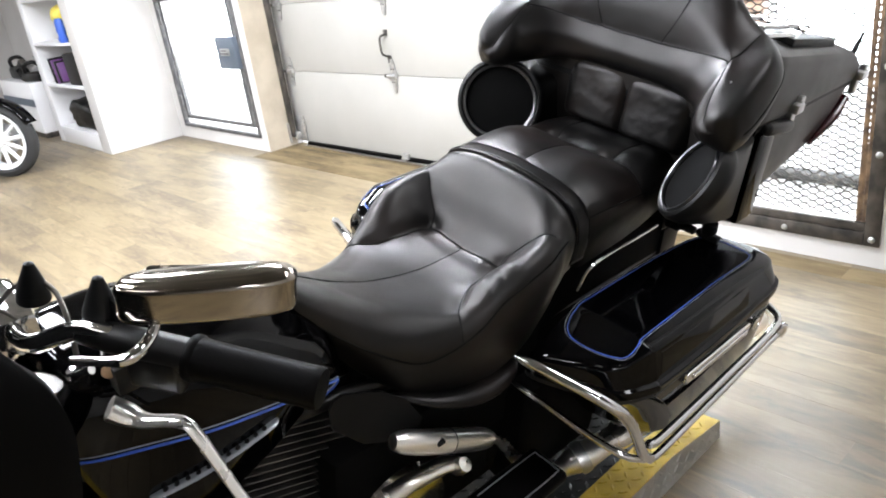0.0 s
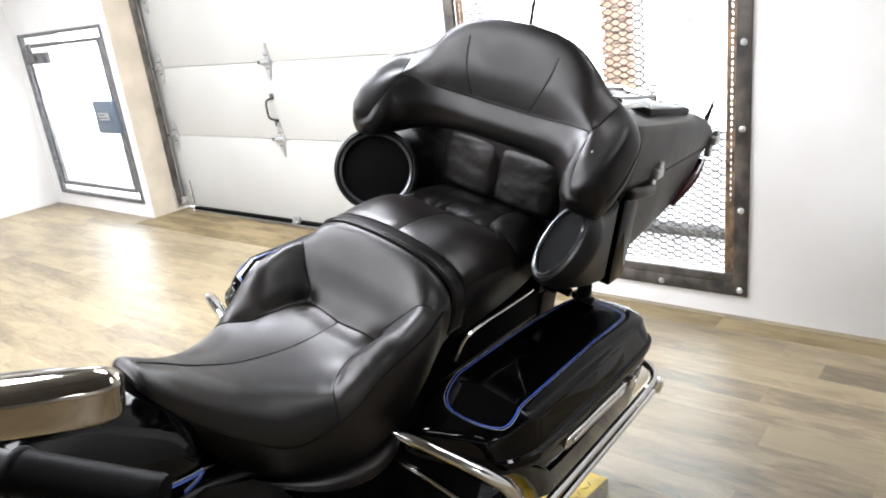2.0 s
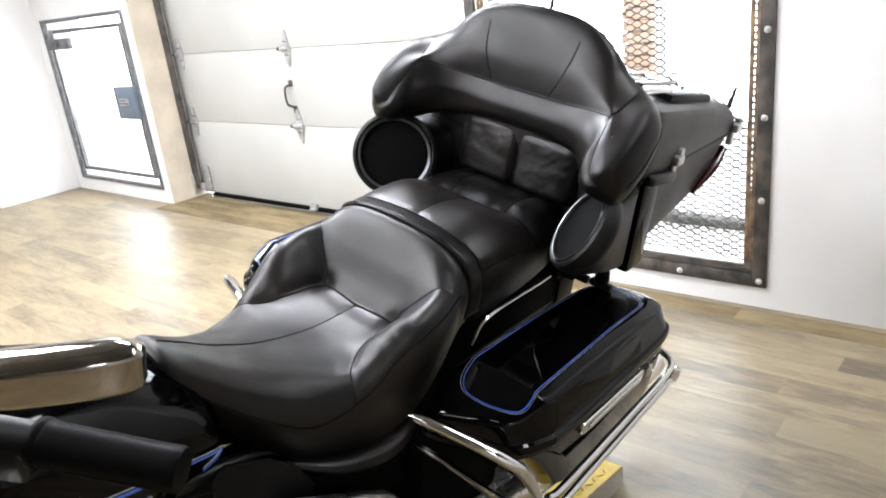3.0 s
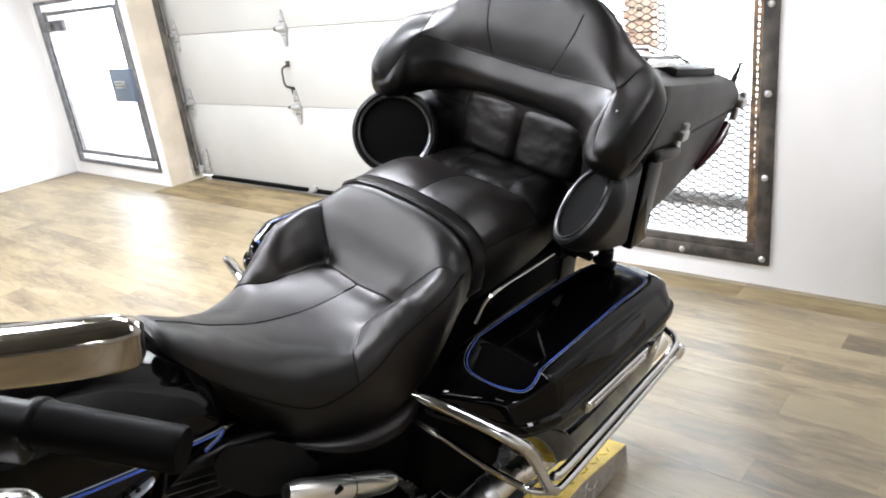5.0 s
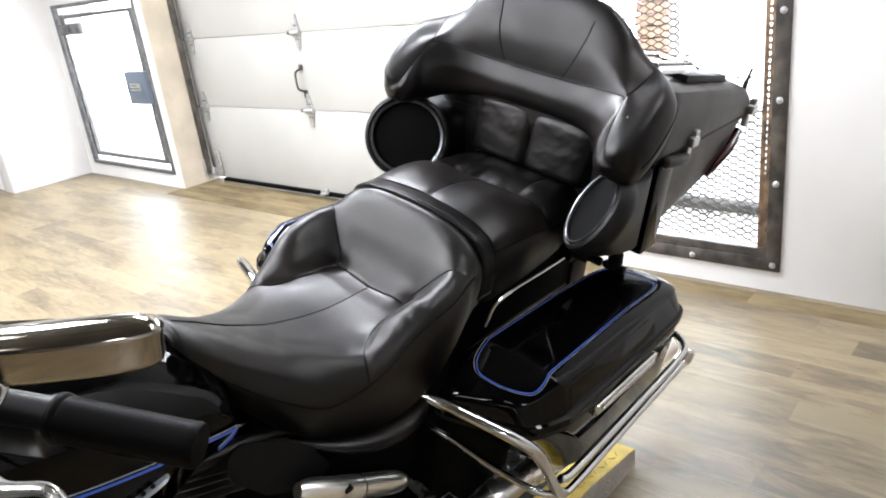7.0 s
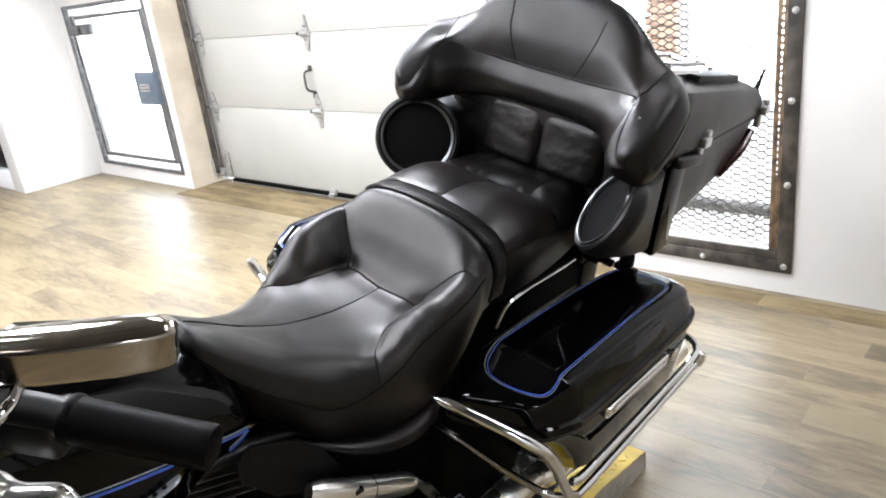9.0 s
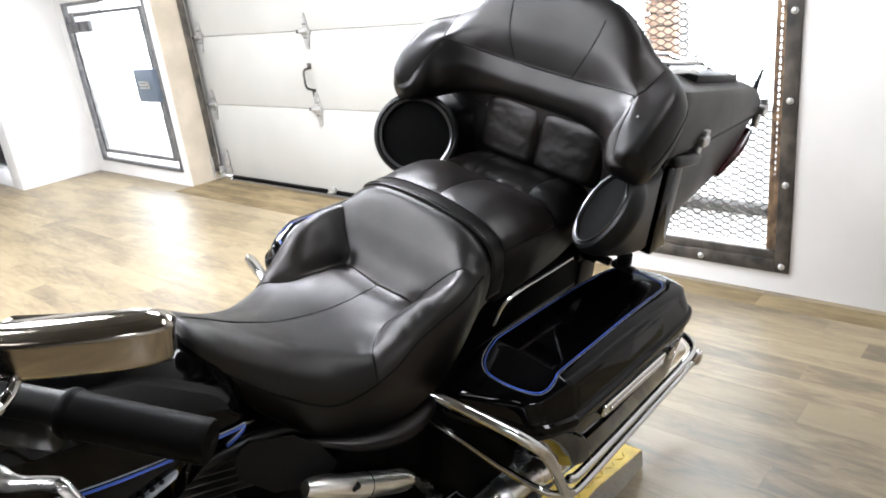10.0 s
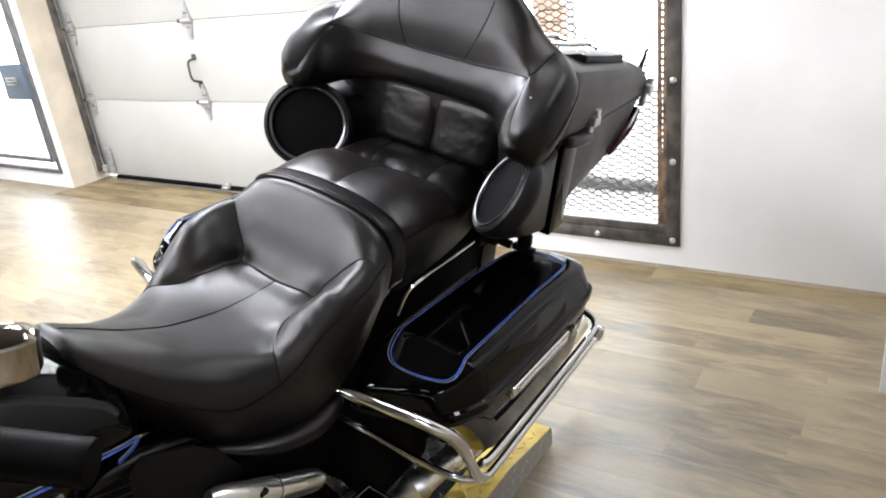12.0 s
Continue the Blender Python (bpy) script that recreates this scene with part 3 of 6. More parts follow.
    part("rear_band", skin(bmesh.new(), [[(x0 + 0.106, y, top_z(y) - 0.006), (x1 - 0.106, y, top_z(y) - 0.006), (x1 - 0.106, y, top_z(y)), (x0 + 0.106, y, top_z(y))] for y in (1.562, y1 - 0.001)]), YELLOW, g, "yellow painted rear edge")


platform()

# ---- the touring motorcycle; u to its left, v to its rear, w up ----
BIKE = Matrix.Translation((-1.317, 1.2, 0.12)) @ pose(0, 0, 0, 0, 0, -1.7) @ pose(0, 0, 0, 0, 14.0, 0) @ Matrix.Translation((0, -1.2, 0.0))
bike = thing("motorcycle", BIKE, "black touring motorcycle with leather seat, blue pinstripes and chrome guards", "motorcycle")
LR = (1, -1)


def normals_of(g):
    n = np.cross(np.gradient(g, axis=1), np.gradient(g, axis=0))
    n /= np.linalg.norm(n, axis=2)[:, :, None] + 1e-12
    mid = n[:, n.shape[1] // 2, 2].mean()
    return n if mid > 0 else -n


def pucker(g, paths, depth, width):
    """Draws the cover in along its seams."""
    n = normals_of(g)
    lines = np.vstack([resolve_on(g, p, 0.0, 10) for p in paths])
    d = np.sqrt(((g[:, :, None, :] - lines[None, None]) ** 2).sum(3)).min(2)
    g -= n * (depth * np.exp(-np.abs(d / width) ** 1.3))[:, :, None]


def swell(g, spots):
    """Pads out round places of (u, v, height, reach)."""
    for u, v, h, r in spots:
        n = normals_of(g)
        c = np.array(height_on(g, u, v))
        d2 = ((g - c) ** 2).sum(2)
        g += n * (h * np.exp(-d2 / (r * r)))[:, :, None]


def wrinkle(g, size):
    n = normals_of(g)
    for i in range(g.shape[0]):
        for j in range(g.shape[1]):
            p = g[i, j]
            k = noise.noise(Vector((p[0] * 14, p[1] * 14, p[2] * 14))) + 0.5 * noise.noise(Vector((p[0] * 38, p[1] * 30, p[2] * 38)))
            g[i, j] += n[i, j] * size * k


def dual_seat():
    # half sections: middle, cushion, seam line, inner bolster, crest, widest, side, lower edge
    rows = [
        (0.497, [(0, 0.848), (0.016, 0.847), (0.028, 0.844), (0.037, 0.838), (0.042, 0.829), (0.046, 0.81), (0.045, 0.798), (0.04, 0.785)]),
        (0.515, [(0, 0.856), (0.023, 0.854), (0.042, 0.846), (0.055, 0.835), (0.062, 0.822), (0.066, 0.80), (0.064, 0.785), (0.058, 0.765)]),
        (0.56, [(0, 0.828), (0.03, 0.825), (0.055, 0.812), (0.074, 0.797), (0.084, 0.78), (0.09, 0.755), (0.088, 0.735), (0.08, 0.705)]),
        (0.62, [(0, 0.79), (0.045, 0.786), (0.08, 0.772), (0.105, 0.752), (0.12, 0.73), (0.13, 0.705), (0.127, 0.68), (0.115, 0.63)]),
        (0.70, [(0, 0.752), (0.06, 0.749), (0.105, 0.738), (0.14, 0.717), (0.16, 0.695), (0.172, 0.66), (0.168, 0.62), (0.155, 0.565)]),
    ]
    rows += [
        (0.77, [(0, 0.733), (0.08, 0.73), (0.138, 0.722), (0.165, 0.71), (0.184, 0.692), (0.195, 0.668), (0.197, 0.63), (0.182, 0.55)]),
        (0.83, [(0, 0.722), (0.085, 0.722), (0.142, 0.72), (0.167, 0.728), (0.19, 0.726), (0.21, 0.702), (0.217, 0.655), (0.196, 0.545)]),
        (0.88, [(0, 0.718), (0.075, 0.72), (0.121, 0.727), (0.15, 0.751), (0.186, 0.766), (0.217, 0.745), (0.228, 0.685), (0.205, 0.545)]),
        (0.93, [(0, 0.719), (0.07, 0.721), (0.113, 0.727), (0.148, 0.762), (0.192, 0.792), (0.226, 0.774), (0.238, 0.708), (0.21, 0.56)]),
        (0.975, [(0, 0.724), (0.068, 0.725), (0.109, 0.727), (0.15, 0.768), (0.196, 0.806), (0.229, 0.788), (0.242, 0.722), (0.214, 0.59)]),
    ]
    rows += [
        (1.008, [(0, 0.758), (0.065, 0.757), (0.113, 0.76), (0.152, 0.787), (0.195, 0.816), (0.227, 0.796), (0.239, 0.735), (0.213, 0.62)]),
        (1.04, [(0, 0.818), (0.065, 0.816), (0.12, 0.815), (0.158, 0.822), (0.19, 0.824), (0.219, 0.802), (0.23, 0.747), (0.21, 0.65)]),
        (1.072, [(0, 0.868), (0.065, 0.866), (0.118, 0.86), (0.158, 0.85), (0.19, 0.832), (0.211, 0.805), (0.215, 0.757), (0.204, 0.68)]),
        (1.10, [(0, 0.887), (0.065, 0.885), (0.118, 0.877), (0.156, 0.864), (0.188, 0.842), (0.206, 0.81), (0.209, 0.765), (0.198, 0.70)]),
        (1.13, [(0, 0.868), (0.065, 0.867), (0.112, 0.86), (0.15, 0.85), (0.178, 0.83), (0.196, 0.80), (0.199, 0.765), (0.19, 0.70)]),
    ]
    g = stations(rows, 12, 8)
    tuck = 0.109
    bolster = [(tuck, 0.985), (0.114, 0.955), (0.118, 0.911), (0.128, 0.866), (0.145, 0.834), (0.164, 0.812), (0.186, 0.799), (0.2, 0.793)]
    upper = [(tuck, 0.985), (0.114, 0.999), (0.131, 1.007), (0.149, 1.016), (0.173, 1.032), (0.2, 1.05)]
    middle = [(-tuck, 0.985), (-0.06, 0.982), (0, 0.979), (0.06, 0.982), (tuck, 0.985)]
    spine = [(0, 0.979), (0, 0.90), (-0.002, 0.82), (-0.004, 0.75), (-0.01, 0.66), (-0.01, 0.58), (0, 0.52)]
    seams = [middle, spine] + [[(s * u, v) for u, v in path] for path in (bolster, upper) for s in LR]
    pucker(g, [middle], 0.006, 0.013)
    pucker(g, seams[2:4], 0.004, 0.009)
    pucker(g, seams[4:], 0.004, 0.010)
    pucker(g, [spine], 0.0022, 0.008)
    # the corners where three panels meet are drawn in deepest
    swell(g, [(s * tuck, 0.988, -0.003, 0.02) for s in LR])
    swell(g, [(s * 0.195, 0.925, 0.006, 0.05) for s in LR])
    # gathers on the bolsters and along the cushion
    for s in LR:
        for v, d in () if s < 0 else ((0.872, 0.0018), (0.9, 0.002), (0.938, 0.0042), (0.951, 0.0038), (0.963, 0.003)):
            pucker(g, [[(s * 0.168, v + 0.012), (s * 0.185, v + 0.003), (s * 0.203, v - 0.006)]], d, 0.0045)
        pucker(g, [[(s * 0.06, 0.70), (s * 0.1, 0.76), (s * 0.13, 0.80)]], 0.0025, 0.02)
        pucker(g, [[(s * 0.03, 0.63), (s * 0.08, 0.69)]], 0.002, 0.02)
    wrinkle(g, 0.0005)
    seat = part("rider_seat", skin(bmesh.new(), g, loop=True), SEAT_LEATHER, bike, "black leather bucket seat with stitched panels", 60)
    for path in seams:
        part("seam", newtube(resolve_on(g, path, 0.0003), 0.0013, 6, smooth=False), THREAD, seat)
    # the welt that runs round the seat between top panel and skirt
    for s in LR:
        k = g.shape[1]
        col = k // 2 + s * int(k * 0.5 * 5.1 / 7)
        pts = g[14:-20, col] + np.array([s * 0.001, 0, 0.0])
        part("welt", newtube(pts[::4], 0.002, 6, 3), THREAD, seat)
    # grab strap between the two seats
    st = []
    for v, lift in ((1.106, -0.002), (1.108, 0.0045), (1.112, 0.0065), (1.122, 0.0068), (1.136, 0.0068), (1.148, 0.0066), (1.152, 0.0045), (1.154, -0.002)):
        c = curve([(-0.2, 0.72), (-0.206, 0.79), (-0.188, 0.843), (-0.12, 0.877), (0, 0.89), (0.12, 0.877), (0.188, 0.843), (0.206, 0.79), (0.2, 0.72)], 8)
        st.append([(u * (1 + lift * 2.4), v - 0.006 + 0.01 * (u / 0.2) ** 2, w + lift * (1.0 if abs(u) < 0.19 else 0.4)) for u, w in c])
    strap = part("grab_strap", skin(bmesh.new(), st, loop=False), LEATHER, bike, "black leather grab strap across the seat")
    for k in (2, 5):
        part("stitch_line", newtube([(u, v, w + 0.0004) for u, v, w in st[k][6:-6]], 0.0011, 6, smooth=False), THREAD, strap)
    mod = strap.modifiers.new("thick", "SOLIDIFY")
    mod.thickness = 0.004
    # passenger seat with tufts
    rows = [
        (1.135, [(0, 0.862), (0.06, 0.862), (0.12, 0.857), (0.16, 0.845), (0.192, 0.81), (0.19, 0.70)]),
        (1.16, [(0, 0.886), (0.06, 0.885), (0.12, 0.879), (0.168, 0.862), (0.206, 0.82), (0.2, 0.70)]),
        (1.23, [(0, 0.893), (0.06, 0.893), (0.12, 0.889), (0.175, 0.87), (0.214, 0.825), (0.205, 0.71)]),
        (1.31, [(0, 0.879), (0.06, 0.881), (0.12, 0.88), (0.176, 0.865), (0.214, 0.82), (0.204, 0.715)]),
        (1.38, [(0, 0.858), (0.06, 0.858), (0.12, 0.861), (0.172, 0.85), (0.209, 0.81), (0.2, 0.72)]),
        (1.45, [(0, 0.865), (0.06, 0.866), (0.12, 0.864), (0.167, 0.85), (0.202, 0.81), (0.195, 0.73)]),
        (1.53, [(0, 0.85), (0.06, 0.852), (0.12, 0.85), (0.16, 0.838), (0.19, 0.80), (0.185, 0.73)]),
        (1.55, [(0, 0.82), (0.06, 0.82), (0.12, 0.82), (0.17, 0.815), (0.2, 0.79), (0.195, 0.73)]),
    ]
    g = stations(rows, 12, 10)
    cross = [(-0.205, 1.352), (-0.14, 1.372), (-0.083, 1.378), (0, 1.374), (0.083, 1.378), (0.14, 1.372), (0.205, 1.352)]
    ridge = [(0, 1.16), (0.002, 1.25), (0.0, 1.32), (0, 1.374)]
    backs = [[(s * 0.083, 1.378), (s * 0.088, 1.43), (s * 0.09, 1.5)] for s in LR]
    pucker(g, [cross], 0.005, 0.02)
    pucker(g, [cross], 0.004, 0.007)
    pucker(g, [ridge] + backs, 0.004, 0.012)
    swell(g, [(s * 0.083, 1.378, -0.011, 0.026) for s in LR])
    swell(g, [(s * 0.1, 1.27, 0.006, 0.06) for s in LR] + [(0, 1.43, 0.005, 0.05)])
    # short pulls that run out from the buttons
    for s in LR:
        for du, dv in ((0.035, 0.03), (-0.03, -0.035), (0.045, -0.02), (-0.035, 0.03)):
            pucker(g, [[(s * 0.083, 1.378), (s * 0.083 + du, 1.378 + dv)]], 0.002, 0.006)
    wrinkle(g, 0.001)
    pas = part("passenger_seat", skin(bmesh.new(), g, loop=True), LEATHER, bike, "black leather tufted passenger seat", 60)
    for path in [cross, ridge] + backs:
        part("seam", newtube(resolve_on(g, path, 0.0003), 0.0013, 6, smooth=False), THREAD, pas)
    for s in LR:
        part("side_seam", newtube([(s * (p[0] + 0.0005), p[1], p[2]) for p in [g[i, g.shape[1] // 2 + int(g.shape[1] * 0.5 * 3.9 / 5)] for i in range(6, len(g) - 8, 6)]], 0.0015, 6), THREAD, pas)
    for u in (-0.083, 0.083):
        x, y, z = height_on(g, u, 1.378)
        part("tuft_button", newlathe([(0, 0), (0.008, 0), (0.007, 0.003), (0, 0.004)], (x, y, z), (0, 0, 1), 12), LEATHER, pas)
    # lumbar cushion under the backrest: two pads drawn in at a middle seam
    rows = []
    for y in np.linspace(-1, 1, 41):
        row = []
        for x in np.linspace(-1, 1, 101):
            e = (1 - abs(x) ** 10) ** 0.5 * (1 - abs(y) ** 9) ** 0.5
            tuck = math.exp(-abs(x / 0.035) ** 1.2) + 0.25 * math.exp(-(x / 0.2) ** 2)
            fold = 0.0012 * math.exp(-((y - 0.82 + 0.3 * abs(x - 0.35)) / 0.1) ** 2) + 0.0006 * math.exp(-((y - 0.45 * abs(x) + 0.2) / 0.12) ** 2)
            crease = 0.002 * noise.noise(Vector((x * 4, y * 2.5, 1.7))) + 0.0007 * noise.noise(Vector((x * 13, y * 6, 4.1)))
            row.append((0.006 + 0.195 * x * (1 + 0.03 * y), 1.575 - 0.062 * e + 0.014 * tuck * e + (crease + fold) * e + 0.014 * y, 0.932 + 0.085 * y - 0.006 * (tuck * (y > 0.8))))
        rows.append(row)
    cushion = part("lumbar_cushion", skin(bmesh.new(), rows, loop=False), LEATHER, bike, "black leather lumbar cushion", 60)
    part("seam", newtube([(0.006, 1.519, 0.86), (0.006, 1.522, 0.925), (0.006, 1.538, 0.985)], 0.0014, 6), THREAD, cushion)


dual_seat()


def closed(points, n=6):
    """A closed Catmull-Rom loop through the points."""
    p = list(points)
    return curve(p[-1:] + p + p[:2], n)[n:n + len(p) * n]


def backrest():
    # guide lines from the middle of the pad to the tip of its wing, in the order in which a section passes them
    fold = [(0, 1.512, 1.105), (0.083, 1.508, 1.107), (0.15, 1.499, 1.112), (0.21, 1.484, 1.12), (0.25, 1.47, 1.125), (0.277, 1.452, 1.126), (0.285, 1.415, 1.097), (0.292, 1.381, 1.062), (0.301, 1.357, 1.027)]
    roll = [(0, 1.495, 1.056), (0.08, 1.491, 1.056), (0.145, 1.481, 1.06), (0.2, 1.462, 1.064), (0.235, 1.439, 1.064), (0.26, 1.412, 1.055), (0.271, 1.38, 1.036), (0.284, 1.362, 1.018), (0.299, 1.353, 1.005)]
    under = [(0, 1.515, 1.012), (0.08, 1.512, 1.012), (0.145, 1.502, 1.01), (0.197, 1.484, 1.006), (0.233, 1.458, 1.0), (0.26, 1.425, 0.992), (0.278, 1.39, 0.983), (0.294, 1.372, 0.979), (0.309, 1.364, 0.982)]
    heel = [(0, 1.60, 1.0), (0.08, 1.60, 1.0), (0.16, 1.595, 1.0), (0.22, 1.58, 0.995), (0.27, 1.55, 0.985), (0.305, 1.50, 0.974), (0.336, 1.455, 0.965), (0.351, 1.415, 0.961), (0.354, 1.383, 0.967)]
    rear = [(0, 1.63, 1.1), (0.09, 1.63, 1.1), (0.18, 1.625, 1.1), (0.25, 1.61, 1.09), (0.305, 1.585, 1.07), (0.347, 1.54, 1.052), (0.373, 1.478, 1.025), (0.379, 1.425, 1.0), (0.37, 1.382, 0.995)]
    shoulder = [(0, 1.62, 1.22), (0.09, 1.62, 1.215), (0.17, 1.615, 1.19), (0.235, 1.61, 1.155), (0.3, 1.592, 1.125), (0.35, 1.56, 1.12), (0.381, 1.5, 1.094), (0.381, 1.428, 1.048), (0.369, 1.38, 1.024)]
    crest = [(0, 1.57, 1.297), (0.09, 1.57, 1.292), (0.162, 1.567, 1.272), (0.216, 1.562, 1.236), (0.252, 1.557, 1.2), (0.308, 1.543, 1.171), (0.357, 1.487, 1.148), (0.364, 1.412, 1.094), (0.357, 1.369, 1.056)]
    face = [(0, 1.526, 1.19), (0.086, 1.523, 1.19), (0.155, 1.516, 1.187), (0.212, 1.506, 1.174), (0.25, 1.496, 1.158), (0.285, 1.482, 1.142), (0.318, 1.442, 1.122), (0.329, 1.389, 1.082), (0.33, 1.354, 1.048)]
    n = 8
    lines = [curve(x, n) for x in (fold, roll, under, heel, rear, shoulder, crest, face)]
    half = np.array([closed([x[i] for x in lines], 8) for i in range(len(lines[0]))])
    tip = half[-1].mean(0)
    ends = [(half[-1] - tip) * k + tip + np.array([0.001, -0.012, -0.003]) * d for k, d in ((0.93, 0.35), (0.75, 0.7), (0.45, 0.95), (0.15, 1.0))]
    half = np.concatenate([half, np.array(ends)])
    rings = np.concatenate([half[:0:-1] * np.array([-1, 1, 1]), half])
    mid = len(half) - 1
    for _ in range(2):
        rings[1:-1] = (rings[:-2] + 2 * rings[1:-1] + rings[2:]) / 4

    def spot(i, f):
        """A place on the pad: stations from the middle, guide lines along the section."""
        x, y = mid + i * n, f * 8
        a, j = int(math.floor(x)), int(math.floor(y))
        p = rings[a] * (1 - (x - a)) + rings[min(a + 1, len(rings) - 1)] * (x - a)
        return p[j % len(p)] * (1 - (y - j)) + p[(j + 1) % len(p)] * (y - j)

    seams = [[(i / 4, 0.0) for i in range(-20, 21)]]
    for s in LR:
        seams.append([(s * i, 0.0) for i in (5, 5.5, 6, 6.5, 7, 7.5, 8)])
        seams.append([(s * i, f) for i, f in ((5, 8.0), (5.02, 7.7), (5.05, 7.3), (5.05, 7.0), (5.0, 6.6), (4.9, 6.2))])
        seams.append([(s * i, f) for i, f in ((1, 8.0), (1.12, 7.75), (1.25, 7.5), (1.36, 7.25), (1.45, 7.0), (1.52, 6.75), (1.56, 6.5))])
        seams.append([(s * i, f) for i, f in ((5.1, 5.1), (5.6, 5.0), (6.1, 4.95), (6.6, 4.8), (7.1, 4.6), (7.6, 4.4))])
    # the cover is drawn in along its seams, and creased a little
    nr = np.cross(np.gradient(rings, axis=1), np.gradient(rings, axis=0))
    nr /= np.linalg.norm(nr, axis=2)[:, :, None] + 1e-12
    out = rings - rings.mean(axis=1)[:, None]
    nr *= np.sign((nr * out).sum(2).mean())
    for path, depth, width in zip(seams, [0.0022] + [0.003, 0.002, 0.0014, 0.0008] * 2, [0.008] + [0.009, 0.008, 0.006, 0.008] * 2):
        line = curve([spot(*q) for q in path], 6)
        d = np.sqrt(((rings[:, :, None, :] - line[None, None]) ** 2).sum(3)).min(2)
        rings -= nr * (depth * np.exp(-np.abs(d / width) ** 1.3))[:, :, None]
    for i in range(len(rings)):
        for j in range(rings.shape[1]):
            p = rings[i, j]
            rings[i, j] += nr[i, j] * (0.0012 * noise.noise(Vector(p * 13)) + 0.0005 * noise.noise(Vector(p * 34)))
    pad = part("backrest", skin(bmesh.new(), rings), LEATHER, bike, "black leather wrap-around passenger backrest", 60)
    for path in seams:
        part("seam", newtube([Vector(spot(*q)) for q in path], 0.0017, 6, 4), THREAD, pad)
    part("snap_button", newlathe([(0, 0), (0.003, 0), (0.0024, 0.001), (0, 0.0013)], spot(6.4, 7.25), (0.8, -0.5, 0.2), 10), ZINC, pad)


backrest()


def speaker_pod(s):
    c = Vector((0.2965, 1.385, 0.886)) if s > 0 else Vector((-0.285, 1.385, 0.88))
    n = Vector((-0.652, -0.571, 0.499) if s > 0 else (0.58, -0.74, 0.34)).normalized()
    k = 0.92 if s > 0 else 1.0
    prof = [(0.03, -0.05), (0.09, -0.048), (0.104, -0.04), (0.111, -0.026), (0.114, -0.008), (0.111, 0.008), (0.104, 0.013), (0.098, 0.01), (0.096, 0.0)]
    pod = part("speaker_pod", newlathe([(k * r, k * h) for r, h in prof], c, n, 48), PLASTIC, bike, "black speaker pod")
    # the housing runs back from the pod to the front of the trunk
    z = n
    x = z.orthogonal().normalized()
    y = z.cross(x)
    angles = [2 * math.pi * i / 40 for i in range(40)]
    rim = [c + z * (-0.03 * k) + 0.108 * k * (math.cos(a) * x + math.sin(a) * y) for a in angles]
    plate = []
    for p in rim:
        d = Vector((p.x - c.x, 0, p.z - c.z))
        q = max(abs(d.x) / 0.075, abs(d.z) / 0.105)
        plate.append(Vector((s * 0.268 + d.x / q * 0.9, 1.56, 0.845 + d.z / q)))
    rows = []
    for f in (0.0, 0.12, 0.3, 0.55, 0.8, 1.0):
        g_ = f * f * (3 - 2 * f)
        rows.append([(p * (1 - g_) + q * g_) + Vector((s * 0.004, 0, -0.012)) * math.sin(math.pi * f) for p, q in zip(rim, plate)])
    part("pod_housing", skin(bmesh.new(), rows), PLASTIC, pod, "black plastic housing from pod to trunk")
    part("trim_ring", newlathe([(k * r, k * h) for r, h in ((0.0945, 0.006), (0.0972, 0.012), (0.0955, 0.0155), (0.091, 0.0135), (0.09, 0.006))], c, n, 48), RINGMETAL, pod, "thin satin metal trim ring")
    part("grille", newlathe([(k * r, k * h) for r, h in ((0.0, 0.012), (0.045, 0.010), (0.0895, 0.004), (0.0895, -0.002), (0.0, -0.003))], c, n, 48), CLOTH, pod, "black speaker grille")


for s in LR:
    speaker_pod(s)


